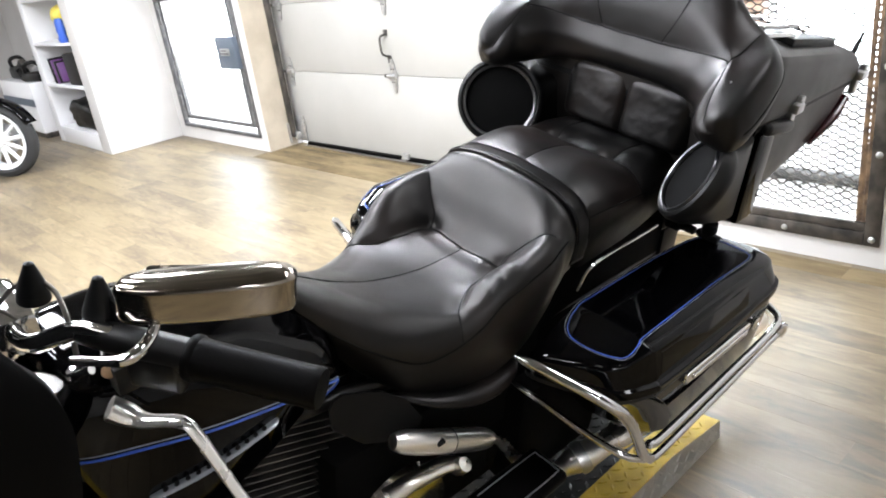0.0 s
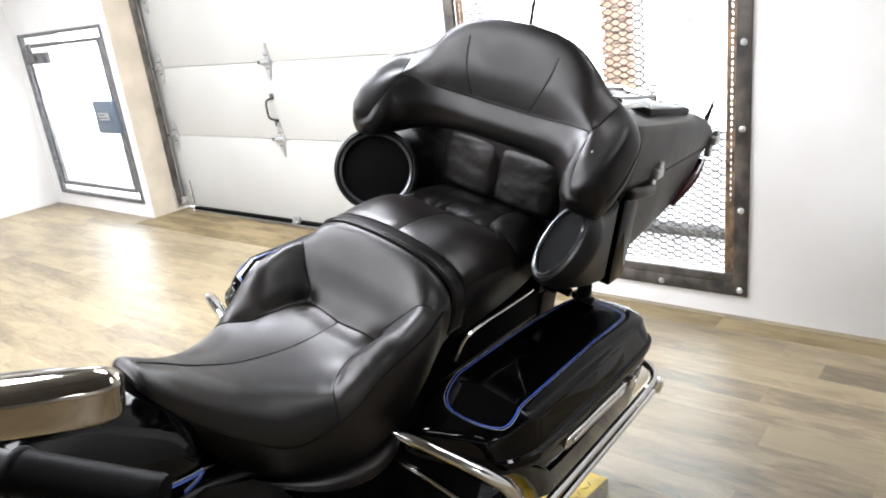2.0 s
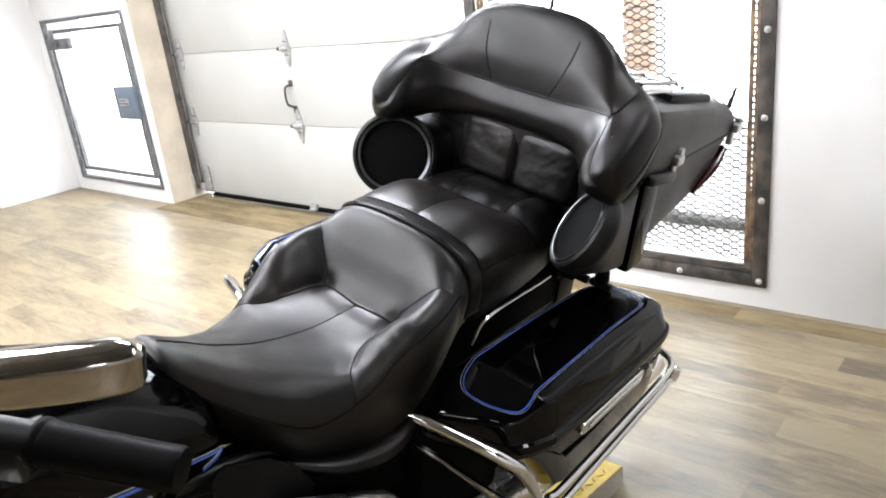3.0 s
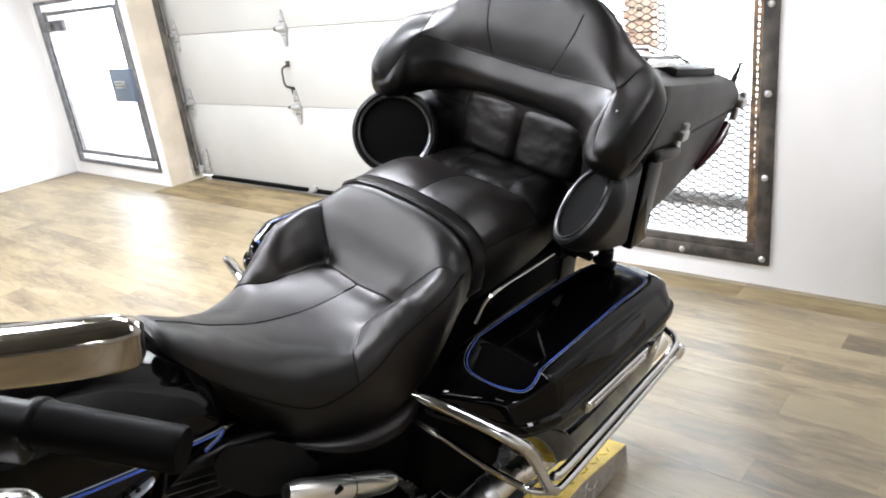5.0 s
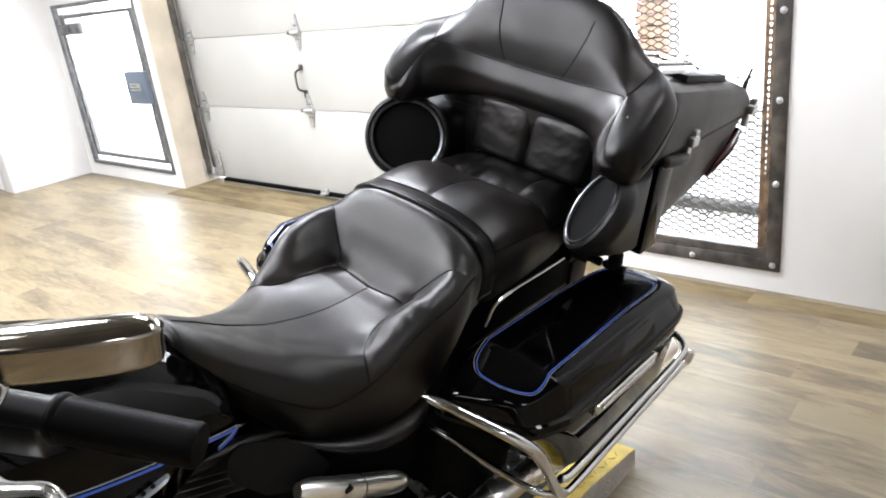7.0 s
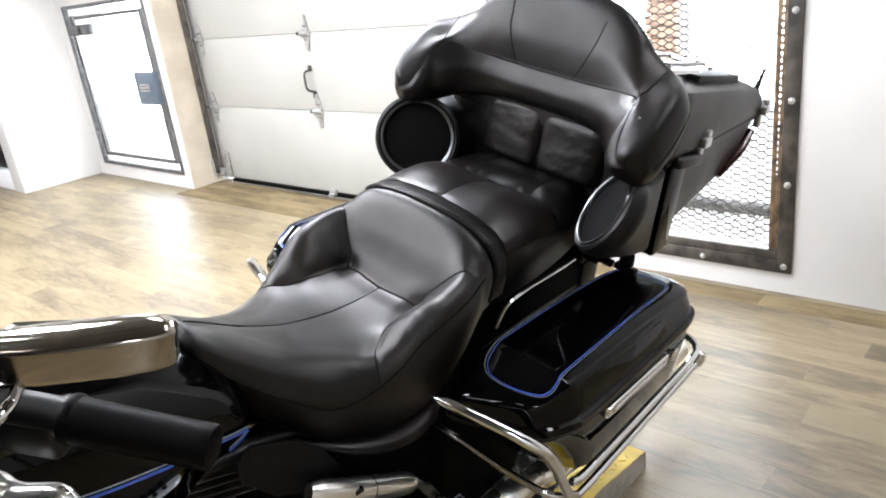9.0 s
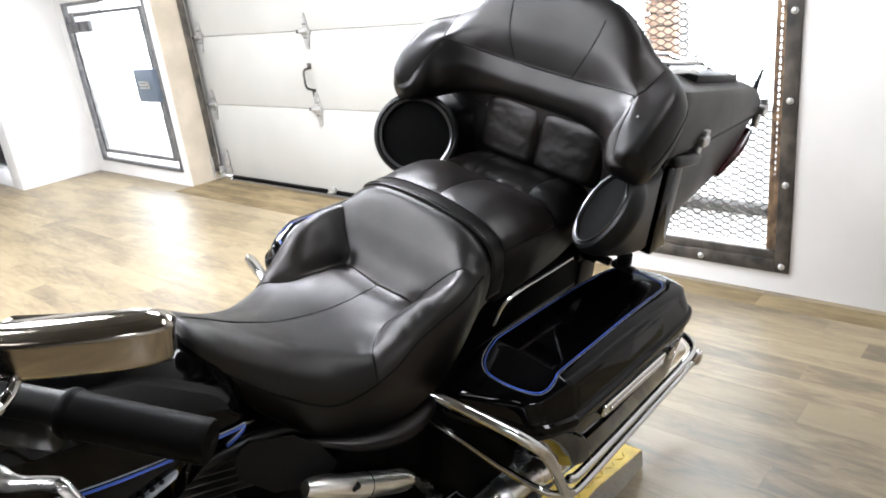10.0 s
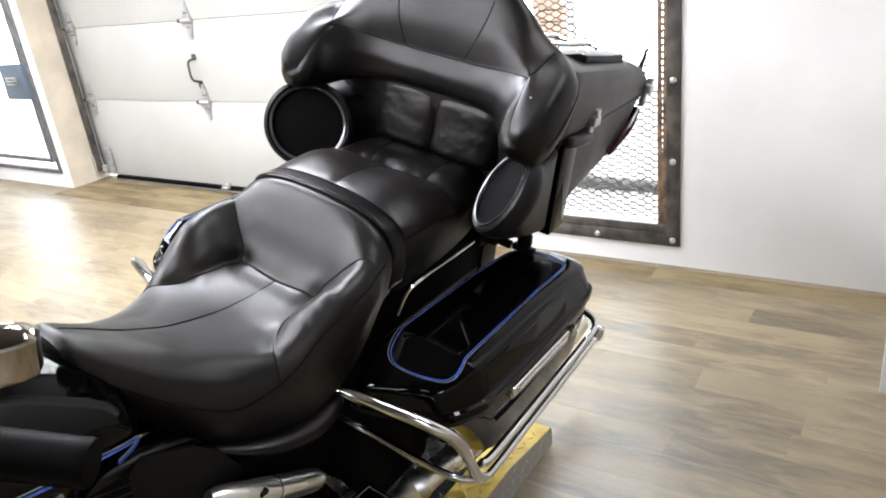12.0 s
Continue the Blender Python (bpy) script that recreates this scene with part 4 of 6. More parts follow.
def tour_trunk():
    def plan_ring(w, u, va, vb, r, n=10):
        out = []
        for cu, cv, a0 in ((u - r, vb - r, 0), (-u + r, vb - r, 90), (-u + r, va + r, 180), (u - r, va + r, 270)):
            for k in range(n + 1):
                a = radians(a0 + 90 * k / n)
                out.append((cu + r * math.cos(a), cv + r * math.sin(a), w))
        return out

    rings = [plan_ring(*a) for a in ((0.69, 0.265, 1.60, 1.93, 0.05), (0.70, 0.295, 1.57, 1.98, 0.06), (0.75, 0.312, 1.55, 2.05, 0.06), (0.84, 0.32, 1.54, 2.11, 0.065), (0.935, 0.325, 1.535, 2.15, 0.07), (0.952, 0.328, 1.533, 2.155, 0.07))]
    bm = newbox((-0.325, 1.562, 0.74), (0.325, 1.60, 1.07), 0.015)
    part("trunk_front", bm, MATT, bike, "black trunk front panel")
    rings = [[(u, v, w + 0.22 * max(0.0, v - 1.6) * max(0.0, 1 - (w - 0.68) / 0.26)) for u, v, w in ring] for ring in rings]
    trunk = part("trunk_body", skin(bmesh.new(), rings), TRUNKP, bike, "black satin trunk body")
    part("trunk_seal", skin(bmesh.new(), [plan_ring(w, 0.331, 1.53, 2.16, 0.07) for w in (0.954, 0.966)]), PLASTIC, trunk, "black rubber lid seal")
    # lid: upright sides, a soft fold, then a gently crowned top that falls to the rear
    def fall(v, k):
        return -0.17 * k * max(0.0, v - 1.6)

    rings = []
    for w, u, va, vb, r, k in ((0.967, 0.335, 1.53, 2.165, 0.07, 0.0), (0.975, 0.338, 1.528, 2.168, 0.07, 0.0), (1.045, 0.339, 1.53, 2.162, 0.085, 0.45), (1.103, 0.334, 1.535, 2.148, 0.10, 0.9),
                               (1.12, 0.325, 1.545, 2.135, 0.10, 1.0), (1.127, 0.31, 1.56, 2.115, 0.10, 1.0), (1.137, 0.25, 1.58, 2.05, 0.08, 1.0), (1.143, 0.16, 1.6, 2.0, 0.07, 1.0), (1.145, 0.08, 1.65, 1.9, 0.05, 1.0)):
        rings.append([(a, b, c_ + fall(b, k)) for a, b, c_ in plan_ring(w, u, va, vb, r)])
    lid = part("trunk_lid", skin(bmesh.new(), rings), TRUNKP, bike, "black satin trunk lid", 30)
    for s in LR:
        for v in (1.735, 2.115):
            # draw latch: striker, bent lever and its keeper
            bm = newbox((s * 0.326, v - 0.014, 0.925), (s * 0.344, v + 0.008, 0.965), 0.005)
            box(bm, (s * 0.332, v - 0.02, 0.965), (s * 0.356, v + 0.016, 0.99), 0.005)
            box(bm, (s * 0.332, v + 0.0, 0.985), (s * 0.35, v + 0.022, 1.004), 0.004)
            part("latch", bm, ALU, trunk, "bright metal draw latch")
        bm = newbox((s * 0.318, -0.07, -0.016), (s * 0.352, 0.07, 0.016), 0.012, pose(0, 1.668, 0.943, -10, 0, 0), 3)
        part("hinge_cover", bm, SATIN, trunk)
        # added strip in place of the dark gap between pod housing and trunk
        part("gap_strip", newbox((s * 0.305, 1.59, 0.705), (s * 0.338, 1.672, 0.945), 0.006), PAINT, trunk, "glossy black strip for the dark gap beside the trunk")
    # side markers
    for s in LR:
        part("side_marker", newtube([(s * 0.325, 2.105, 0.915), (s * 0.322, 2.05, 0.865), (s * 0.312, 1.975, 0.805)], [0.012, 0.02, 0.010], 10, flat=0.4), RED, trunk, "dark red side marker lens")
    # luggage rack on the lid
    for u in (-0.2, -0.1, 0.0, 0.1, 0.2):
        part("rack_rail", newtube([(u, 1.63, 1.12), (u, 1.645, 1.147), (u, 1.85, 1.115), (u, 2.0, 1.088), (u, 2.03, 1.05)], 0.006, 8), CHROME, lid, "chrome rack rail")
    for v, w in ((1.70, 1.146), (1.97, 1.1)):
        part("rack_rail", newtube([(-0.23, v, w - 0.006), (0.23, v, w - 0.006)], 0.006, 8, smooth=False), CHROME, lid)
    for s in LR:
        part("rack_rail", newtube([(s * 0.255, 1.60, 1.12), (s * 0.26, 1.615, 1.143), (s * 0.262, 1.78, 1.12), (s * 0.262, 1.81, 1.10)], 0.006, 8), CHROME, lid)
        bm = newbox((s * 0.225, 1.77, -0.012), (s * 0.29, 2.04, 0.014), 0.006, pose(0, 0, 1.112 + 1.77 * math.sin(radians(10)), -10, 0, 0))
        part("rack_pad", bm, PLASTIC, lid, "black rack side pad")
        part("antenna", newtube([(s * 0.31, 2.09, 1.01), (s * 0.311, 2.10, 1.035), (s * 0.314, 2.118, 1.085)], [0.010, 0.008, 0.003], 8), PLASTIC, trunk, "stubby black antenna")
    part("mast_antenna", newtube([(-0.27, 2.02, 1.05), (-0.272, 2.04, 1.2), (-0.275, 2.06, 1.42)], [0.009, 0.006, 0.003], 8), PLASTIC, trunk, "black mast antenna")
    # mount bracket under the trunk
    bm = newbox((-0.17, 1.55, 0.62), (0.17, 1.95, 0.685), 0.01)
    for u in (-0.15, 0.15):
        box(bm, (u - 0.015, 1.58, 0.5), (u + 0.015, 1.66, 0.61), 0.005)
    part("trunk_mount", bm, PLASTIC, bike, "black trunk mounting plate")
    for u, v, w in ((0.18, 1.57, 0.665), (0.225, 1.56, 0.68), (0.262, 1.59, 0.70), (0.295, 1.55, 0.69)):
        bm = newlathe([(0, -0.02), (0.016, -0.02), (0.02, 0), (0.014, 0.022), (0, 0.024)], (u, v, w), (0.3, -0.2, 1), 12)
        box(bm, (u - 0.03, v - 0.008, w - 0.03), (u + 0.03, v + 0.012, w - 0.012), 0.004)
        part("mount_clip", bm, PLASTIC, bike, "black mounting clip")
    for v in (1.60, 1.70):
        part("mount_knob", newtube([(0.2, v, 0.66), (0.2, v, 0.71)], [0.016, 0.012], 10, smooth=False), PLASTIC, bike)


tour_trunk()


def nose_dip(v):
    """The front of a saddlebag lid falls away from a crease across it."""
    return 0.39 * (math.sqrt((1.165 - v) ** 2 + 0.000002) + 1.165 - v) / 2


def saddlebag(s):
    def ring(w, inset, front=0.97):
        # plan outline with a swept front corner
        pts = [(0.20, 1.74), (0.30, 1.785), (0.385, 1.79), (0.428, 1.75), (0.438, 1.60), (0.443, 1.35), (0.442, 1.19), (0.439, 1.165), (0.43, 1.138), (0.413, 1.098), (0.385, 1.068), (0.338, 1.05), (0.28, 1.022), (0.22, 1.0), (0.19, 1.01), (0.18, 1.06), (0.18, 1.13), (0.18, 1.2), (0.18, 1.4), (0.186, 1.62)]
        c = curve(pts + [pts[0]], 12)[:-1]
        mid = c.mean(0)
        back = 1.79
        out = []
        for u, v in c:
            u, v = mid[0] + (u - mid[0]) * (1 - inset * (1.0 if u > mid[0] else 0.3) / 0.12), mid[1] + (v - mid[1]) * (1 - inset / 0.9)
            v = back - (back - v) * (back - front) / (back - 0.97)
            sag = 0.22 * max(0.0, v - 1.45) ** 2 + 0.35 * max(0.0, 0.27 - u) ** 2 + nose_dip(v) if w > 0.55 else 0.0
            out.append((s * u, v, w - sag))
        return out

    bag = part("saddlebag", skin(bmesh.new(), [ring(0.20, 0.045, 1.24), ring(0.205, 0.035, 1.23), ring(0.30, 0.016, 1.16), ring(0.40, 0.008, 1.06), ring(0.445, 0.006, 1.0), ring(0.465, 0.006)]), PAINT, bike, "glossy black hard saddlebag")
    part("bag_seal", skin(bmesh.new(), [ring(0.467, 0.004), ring(0.479, 0.004)]), PLASTIC, bag, "black rubber seal")
    lid_rings = [ring(0.481, 0.0), ring(0.484, -0.002), ring(0.499, -0.002), ring(0.503, 0.0), ring(0.506, 0.008), ring(0.510, 0.0105), ring(0.571, 0.0285), ring(0.577, 0.0305), ring(0.5815, 0.0345), ring(0.585, 0.042), ring(0.5895, 0.058), ring(0.592, 0.08)]
    # the flat of the lid, in strips from front to rear
    edge = [(abs(u), v) for u, v, w in lid_rings[-1]]
    lo, hi = min(v for u, v in edge) + 0.006, max(v for u, v in edge) - 0.006
    strips = []
    for v in sorted([*np.linspace(lo, 1.155, 10), *np.linspace(1.158, 1.172, 8), *np.linspace(1.176, hi, 34)]):
        cross = [a[0] + (b[0] - a[0]) * (v - a[1]) / (b[1] - a[1]) for a, b in zip(edge, edge[1:] + edge[:1]) if (a[1] - v) * (b[1] - v) < 0]
        strips.append([(s * u, v, 0.5923 - 0.22 * max(0.0, v - 1.45) ** 2 - 0.35 * max(0.0, 0.27 - u) ** 2 - nose_dip(v)) for u in np.linspace(min(cross), max(cross), 13)])
    bm = skin(skin(bmesh.new(), lid_rings), strips if s > 0 else strips[::-1], loop=False)
    lid = part("bag_lid", bm, PAINT, bag, "glossy black saddlebag lid with blue pinstripe", 28)
    loop = [(0.215, 1.62), (0.208, 1.4), (0.206, 1.2), (0.208, 1.155), (0.215, 1.121), (0.23, 1.098), (0.256, 1.086), (0.312, 1.088), (0.363, 1.102), (0.379, 1.122), (0.378, 1.152), (0.373, 1.178), (0.37, 1.3), (0.366, 1.5), (0.364, 1.63), (0.358, 1.684), (0.335, 1.706), (0.27, 1.70), (0.228, 1.675)]
    c = curve(loop + [loop[0]], 8)

    def on_lid(u, v):
        d = min(u - 0.14, 0.43 - u, v - 1.03, 1.765 - v)
        return 0.5925 - 0.0075 * max(0.0, 1 - d / 0.085) ** 2 - 0.22 * max(0.0, v - 1.45) ** 2 - 0.35 * max(0.0, 0.27 - u) ** 2 - nose_dip(v)

    for off, r, m in ((0.0, 0.0011, BLUE), (0.005, 0.0006, SILVER)):
        mid = c.mean(0)
        pts = [(s * (mid[0] + (u - mid[0]) * (1 + off / 0.075)), mid[1] + (v - mid[1]) * (1 + off / 0.3), on_lid(u, v) + 0.0006) for u, v in c]
        part("pinstripe", newtube(pts, r, 6, smooth=False, flat=0.5), m, lid, "blue pinstripe loop" if m is BLUE else "thin silver pinstripe")
    # raised field on the lid's sloping side
    rows = []
    for v0, v1, w0, w1, out in ((1.185, 1.715, 0.5145, 0.5655, 0.0), (1.188, 1.712, 0.5165, 0.5635, 0.0022), (1.194, 1.706, 0.52, 0.56, 0.0024)):
        rows.append([(s * (0.4305 - 0.33 * (w - 0.51) - (0.012 * (v - 1.45) ** 2 / 0.06 if v > 1.6 else 0.0) + out), v, w - 0.22 * max(0.0, v - 1.45) ** 2 + 0.3 * out) for v, w in ((v0, w0), (v0 + (v1 - v0) * 0.33, w0), (v0 + (v1 - v0) * 0.67, w0), (v1, w0), (v1 - 0.012, w1), (v0 + (v1 - v0) * 0.67, w1), (v0 + (v1 - v0) * 0.33, w1), (v0 + 0.012, w1))])
    part("side_field", skin(bmesh.new(), rows), PAINT, lid, "glossy black raised side field", 20)
    # bright inner hinge arc
    part("hinge_arc", newtube([(s * 0.2, 1.155, 0.63), (s * 0.2, 1.186, 0.675), (s * 0.2, 1.249, 0.687), (s * 0.2, 1.36, 0.687), (s * 0.2, 1.46, 0.69)], 0.004, 8), CHROME, bag, "thin bright hinge arc")
    # side latch handle
    bm = newbox((s * 0.428, 1.29, -0.019), (s * 0.45, 1.585, 0.015), 0.005, Matrix.Translation((0, 0, 0.452)), 2)
    box(bm, (s * 0.45, 1.31, -0.008), (s * 0.455, 1.565, 0.006), 0.002, Matrix.Translation((0, 0, 0.452)))
    part("latch_handle", bm, CHROME, lid, "chrome latch handle")
    bm = newlathe([(0, 0), (0.02, 0), (0.019, 0.012), (0.01, 0.016), (0, 0.016)], (s * 0.43, 1.645, 0.43), (s, 0, 0), 16)
    part("lock_barrel", bm, CHROME, bag, "chrome key lock")
    # chrome guard rails
    part("guard_rail", newtube([(s * 0.205, 0.947, 0.555), (s * 0.23, 0.958, 0.551), (s * 0.30, 0.985, 0.538), (s * 0.405, 1.03, 0.508), (s * 0.44, 1.075, 0.45), (s * 0.452, 1.15, 0.31), (s * 0.456, 1.185, 0.272)], [0.004, 0.011, 0.0135, 0.0135, 0.0135, 0.0135, 0.0135], 12), CHROME, bike, "curved chrome saddlebag guard")
    part("guard_rail", newtube([(s * 0.455, 1.16, 0.335), (s * 0.458, 1.22, 0.325), (s * 0.458, 1.5, 0.345), (s * 0.455, 1.74, 0.362), (s * 0.44, 1.80, 0.375), (s * 0.40, 1.82, 0.38)], 0.011, 10), CHROME, bike, "straight chrome saddlebag guard rail")
    part("guard_rail", newtube([(s * 0.457, 1.185, 0.272), (s * 0.462, 1.23, 0.275), (s * 0.462, 1.5, 0.305), (s * 0.46, 1.78, 0.335)], 0.0095, 10), CHROME, bike, "straight chrome saddlebag guard rail")
    part("guard_end", newlathe([(0, -0.02), (0.016, -0.018), (0.019, 0), (0.016, 0.018), (0, 0.02)], (s * 0.459, 1.795, 0.345), (0, 0.3, 1), 12), CHROME, bike, "chrome guard clamp")
    part("guard_brace", newtube([(s * 0.08, 1.04, 0.37), (s * 0.2, 1.06, 0.355), (s * 0.3, 1.085, 0.325), (s * 0.42, 1.115, 0.305), (s * 0.455, 1.16, 0.285)], 0.009, 10), CHROME, bike, "chrome guard brace")


# the bags are drawn full size, then brought to their place about this point
BAG_POINT, BAG_SIZE = (0.96, 0.03, 1.60), 0.923
for side in LR:
    before = set(bike.children)
    saddlebag(side)
    x_, y_, z_ = BAG_POINT
    for ob in set(bike.children) - before:
        ob.matrix_basis = Matrix.Translation((side * x_, y_, z_)) @ Matrix.Scale(BAG_SIZE, 4) @ Matrix.Translation((-side * x_, -y_, -z_))


def wheel(v, radius, width, axle_label):
    hub = radius - 0.022
    prof = [(radius - 0.09, -width * 0.42), (radius - 0.05, -width * 0.5), (radius - 0.015, -width * 0.4), (radius, -width * 0.15), (radius, width * 0.15), (radius - 0.015, width * 0.4), (radius - 0.05, width * 0.5), (radius - 0.09, width * 0.42)]
    tyre = part("tyre", newlathe(prof, (0, v, hub), (1, 0, 0), 48), TYRE, bike, "black road tyre")
    bm = newlathe([(radius - 0.1, -width * 0.4), (radius - 0.088, -width * 0.41), (radius - 0.088, width * 0.41), (radius - 0.1, width * 0.4), (radius - 0.12, 0.02), (radius - 0.12, -0.02)], (0, v, hub), (1, 0, 0), 40)
    rim = part("rim", bm, SATIN, tyre, axle_label)
    for k in range(9):
        a = 2 * math.pi * k / 9
        part("spoke", newtube([(0, v + 0.03 * math.cos(a), hub + 0.03 * math.sin(a)), (0, v + (radius - 0.11) * math.cos(a), hub + (radius - 0.11) * math.sin(a))], [0.02, 0.012], 8, smooth=False), SATIN, tyre)
    part("hub", newlathe([(0, -0.06), (0.05, -0.06), (0.06, 0), (0.05, 0.06), (0, 0.06)], (0, v, hub), (1, 0, 0), 20), CHROME, tyre)


wheel(1.42, 0.32, 0.15, "black cast rear rim")
wheel(-0.19, 0.32, 0.12, "black cast front rim")


def fender(v, radius, width, a0, a1, name):
    rings = []
    for k in range(25):
        a = radians(a0 + (a1 - a0) * k / 24)
        ring = []
        for j in range(13):
            b = math.pi * j / 12
            r = radius + 0.035 * math.sin(b)
            ring.append((width * math.cos(b), v + r * math.cos(a), 0.32 + r * math.sin(a)))
        rings.append(ring)
    ob = part(name, skin(bmesh.new(), rings, loop=False), PAINT, bike, "glossy black fender")
    ob.modifiers.new("thick", "SOLIDIFY").thickness = 0.004


fender(1.42, 0.345, 0.1, -5, 165, "rear_fender")
fender(-0.19, 0.345, 0.08, 10, 200, "front_fender")


def fuel_tank():
    rows = [
        (0.07, [(0, 0.865), (0.04, 0.862), (0.075, 0.835), (0.085, 0.79), (0.07, 0.73)]),
        (0.12, [(0, 0.91), (0.07, 0.905), (0.12, 0.865), (0.138, 0.78), (0.125, 0.61)]),
        (0.25, [(0, 0.915), (0.08, 0.908), (0.142, 0.86), (0.165, 0.765), (0.15, 0.575)]),
        (0.38, [(0, 0.885), (0.07, 0.875), (0.13, 0.825), (0.158, 0.74), (0.148, 0.618)]),
        (0.48, [(0, 0.845), (0.055, 0.835), (0.11, 0.79), (0.138, 0.72), (0.12, 0.64)]),
        (0.55, [(0, 0.795), (0.05, 0.785), (0.098, 0.745), (0.122, 0.69), (0.1, 0.625)]),
        (0.58, [(0, 0.745), (0.035, 0.738), (0.065, 0.715), (0.078, 0.68), (0.065, 0.64)]),
    ]
    g = stations(rows, 8, 7)
    tank = part("fuel_tank", skin(bmesh.new(), g), PAINT, bike, "glossy black fuel tank with blue pinstripe", 60)
    def side_on(v, w, s, out):
        i = min(max(int(np.searchsorted(g[:, 0, 1], v)) - 1, 0), len(g) - 2)
        k = (v - g[i, 0, 1]) / (g[i + 1, 0, 1] - g[i, 0, 1])
        row = (g[i] * (1 - k) + g[i + 1] * k)[g.shape[1] // 2:]
        return (s * (float(np.interp(-w, -row[:, 2], row[:, 0])) + out), v, w)

    for s in LR:
        for dw, r, m in ((0.0, 0.0036, BLUE), (0.007, 0.0015, SILVER)):
            path = curve([(0.096, 0.79), (0.193, 0.779), (0.296, 0.755), (0.42, 0.718), (0.495, 0.69), (0.54, 0.677), (0.551, 0.668), (0.545, 0.656), (0.515, 0.64)], 6)
            part("pinstripe", newtube([side_on(v, w + dw, s, 0.0008) for v, w in path], r, 6, smooth=False, flat=0.5), m, tank, "blue pinstripe" if m is BLUE else "thin silver pinstripe")
        # oval badge with plain bars in place of its lettering
        def badge_line(v):
            return 0.676 + (v - 0.185) * 0.095

        bm = newtube([side_on(v, badge_line(v), s, 0.001) for v in (0.18, 0.186, 0.2, 0.25, 0.3, 0.35, 0.385, 0.397, 0.402)], [0.004, 0.009, 0.013, 0.0135, 0.0135, 0.0135, 0.013, 0.009, 0.004], 12, 4, flat=0.3)
        badge = part("badge", bm, SILVER, tank, "silver oval tank badge with dark bars")
        for q in range(11):
            v = 0.2 + q * 0.017
            w = badge_line(v)
            part("badge_bar", newtube([side_on(v, w - 0.006, s, 0.0045), side_on(v + 0.003, w + 0.007, s, 0.0045)], 0.0042, 6, smooth=False), PLASTIC, badge)


fuel_tank()


def engine():
    for v, tilt, reach in ((0.12, -22, 0.06), (0.42, 21, 0.1)):
        m = Matrix.Translation((0, v, 0.34)) @ pose(0, 0, 0, -tilt, 0, 0)
        bm = newbox((-0.07, -0.07, 0.0), (0.07, 0.07, 0.30), 0.03, m)
        cyl = part("cylinder", bm, PLASTIC, bike, "black finned engine cylinder")
        for k in range(13):
            z = 0.04 + k * 0.018
            part("cooling_fin", newbox((-reach - 0.01, -reach * 1.9, z), (reach + 0.01, reach, z + 0.003), 0.001, m, 1), STEEL, cyl)
        for s in LR:
            bm = newbox((-0.09, -0.085, 0.28), (0.09, 0.085, 0.34), 0.025, m)
        part("rocker_box", bm, CHROME, cyl, "chrome rocker cover")
    part("crankcase", newbox((-0.16, -0.04, 0.12), (0.16, 0.75, 0.36), 0.05), MATT, bike, "dark engine crankcase")
    bm = newlathe([(0, 0), (0.11, 0), (0.115, 0.02), (0.1, 0.045), (0, 0.05)], (0.14, 0.36, 0.24), (1, 0, 0), 28)
    lathe(bm, [(0, 0), (0.125, 0), (0.13, 0.02), (0.115, 0.05), (0, 0.055)], (0.14, 0.66, 0.25), (1, 0, 0), 28)
    box(bm, (0.14, 0.36, 0.15), (0.185, 0.66, 0.35), 0.02)
    part("primary_cover", bm, CHROME, bike, "chrome primary drive cover")


engine()


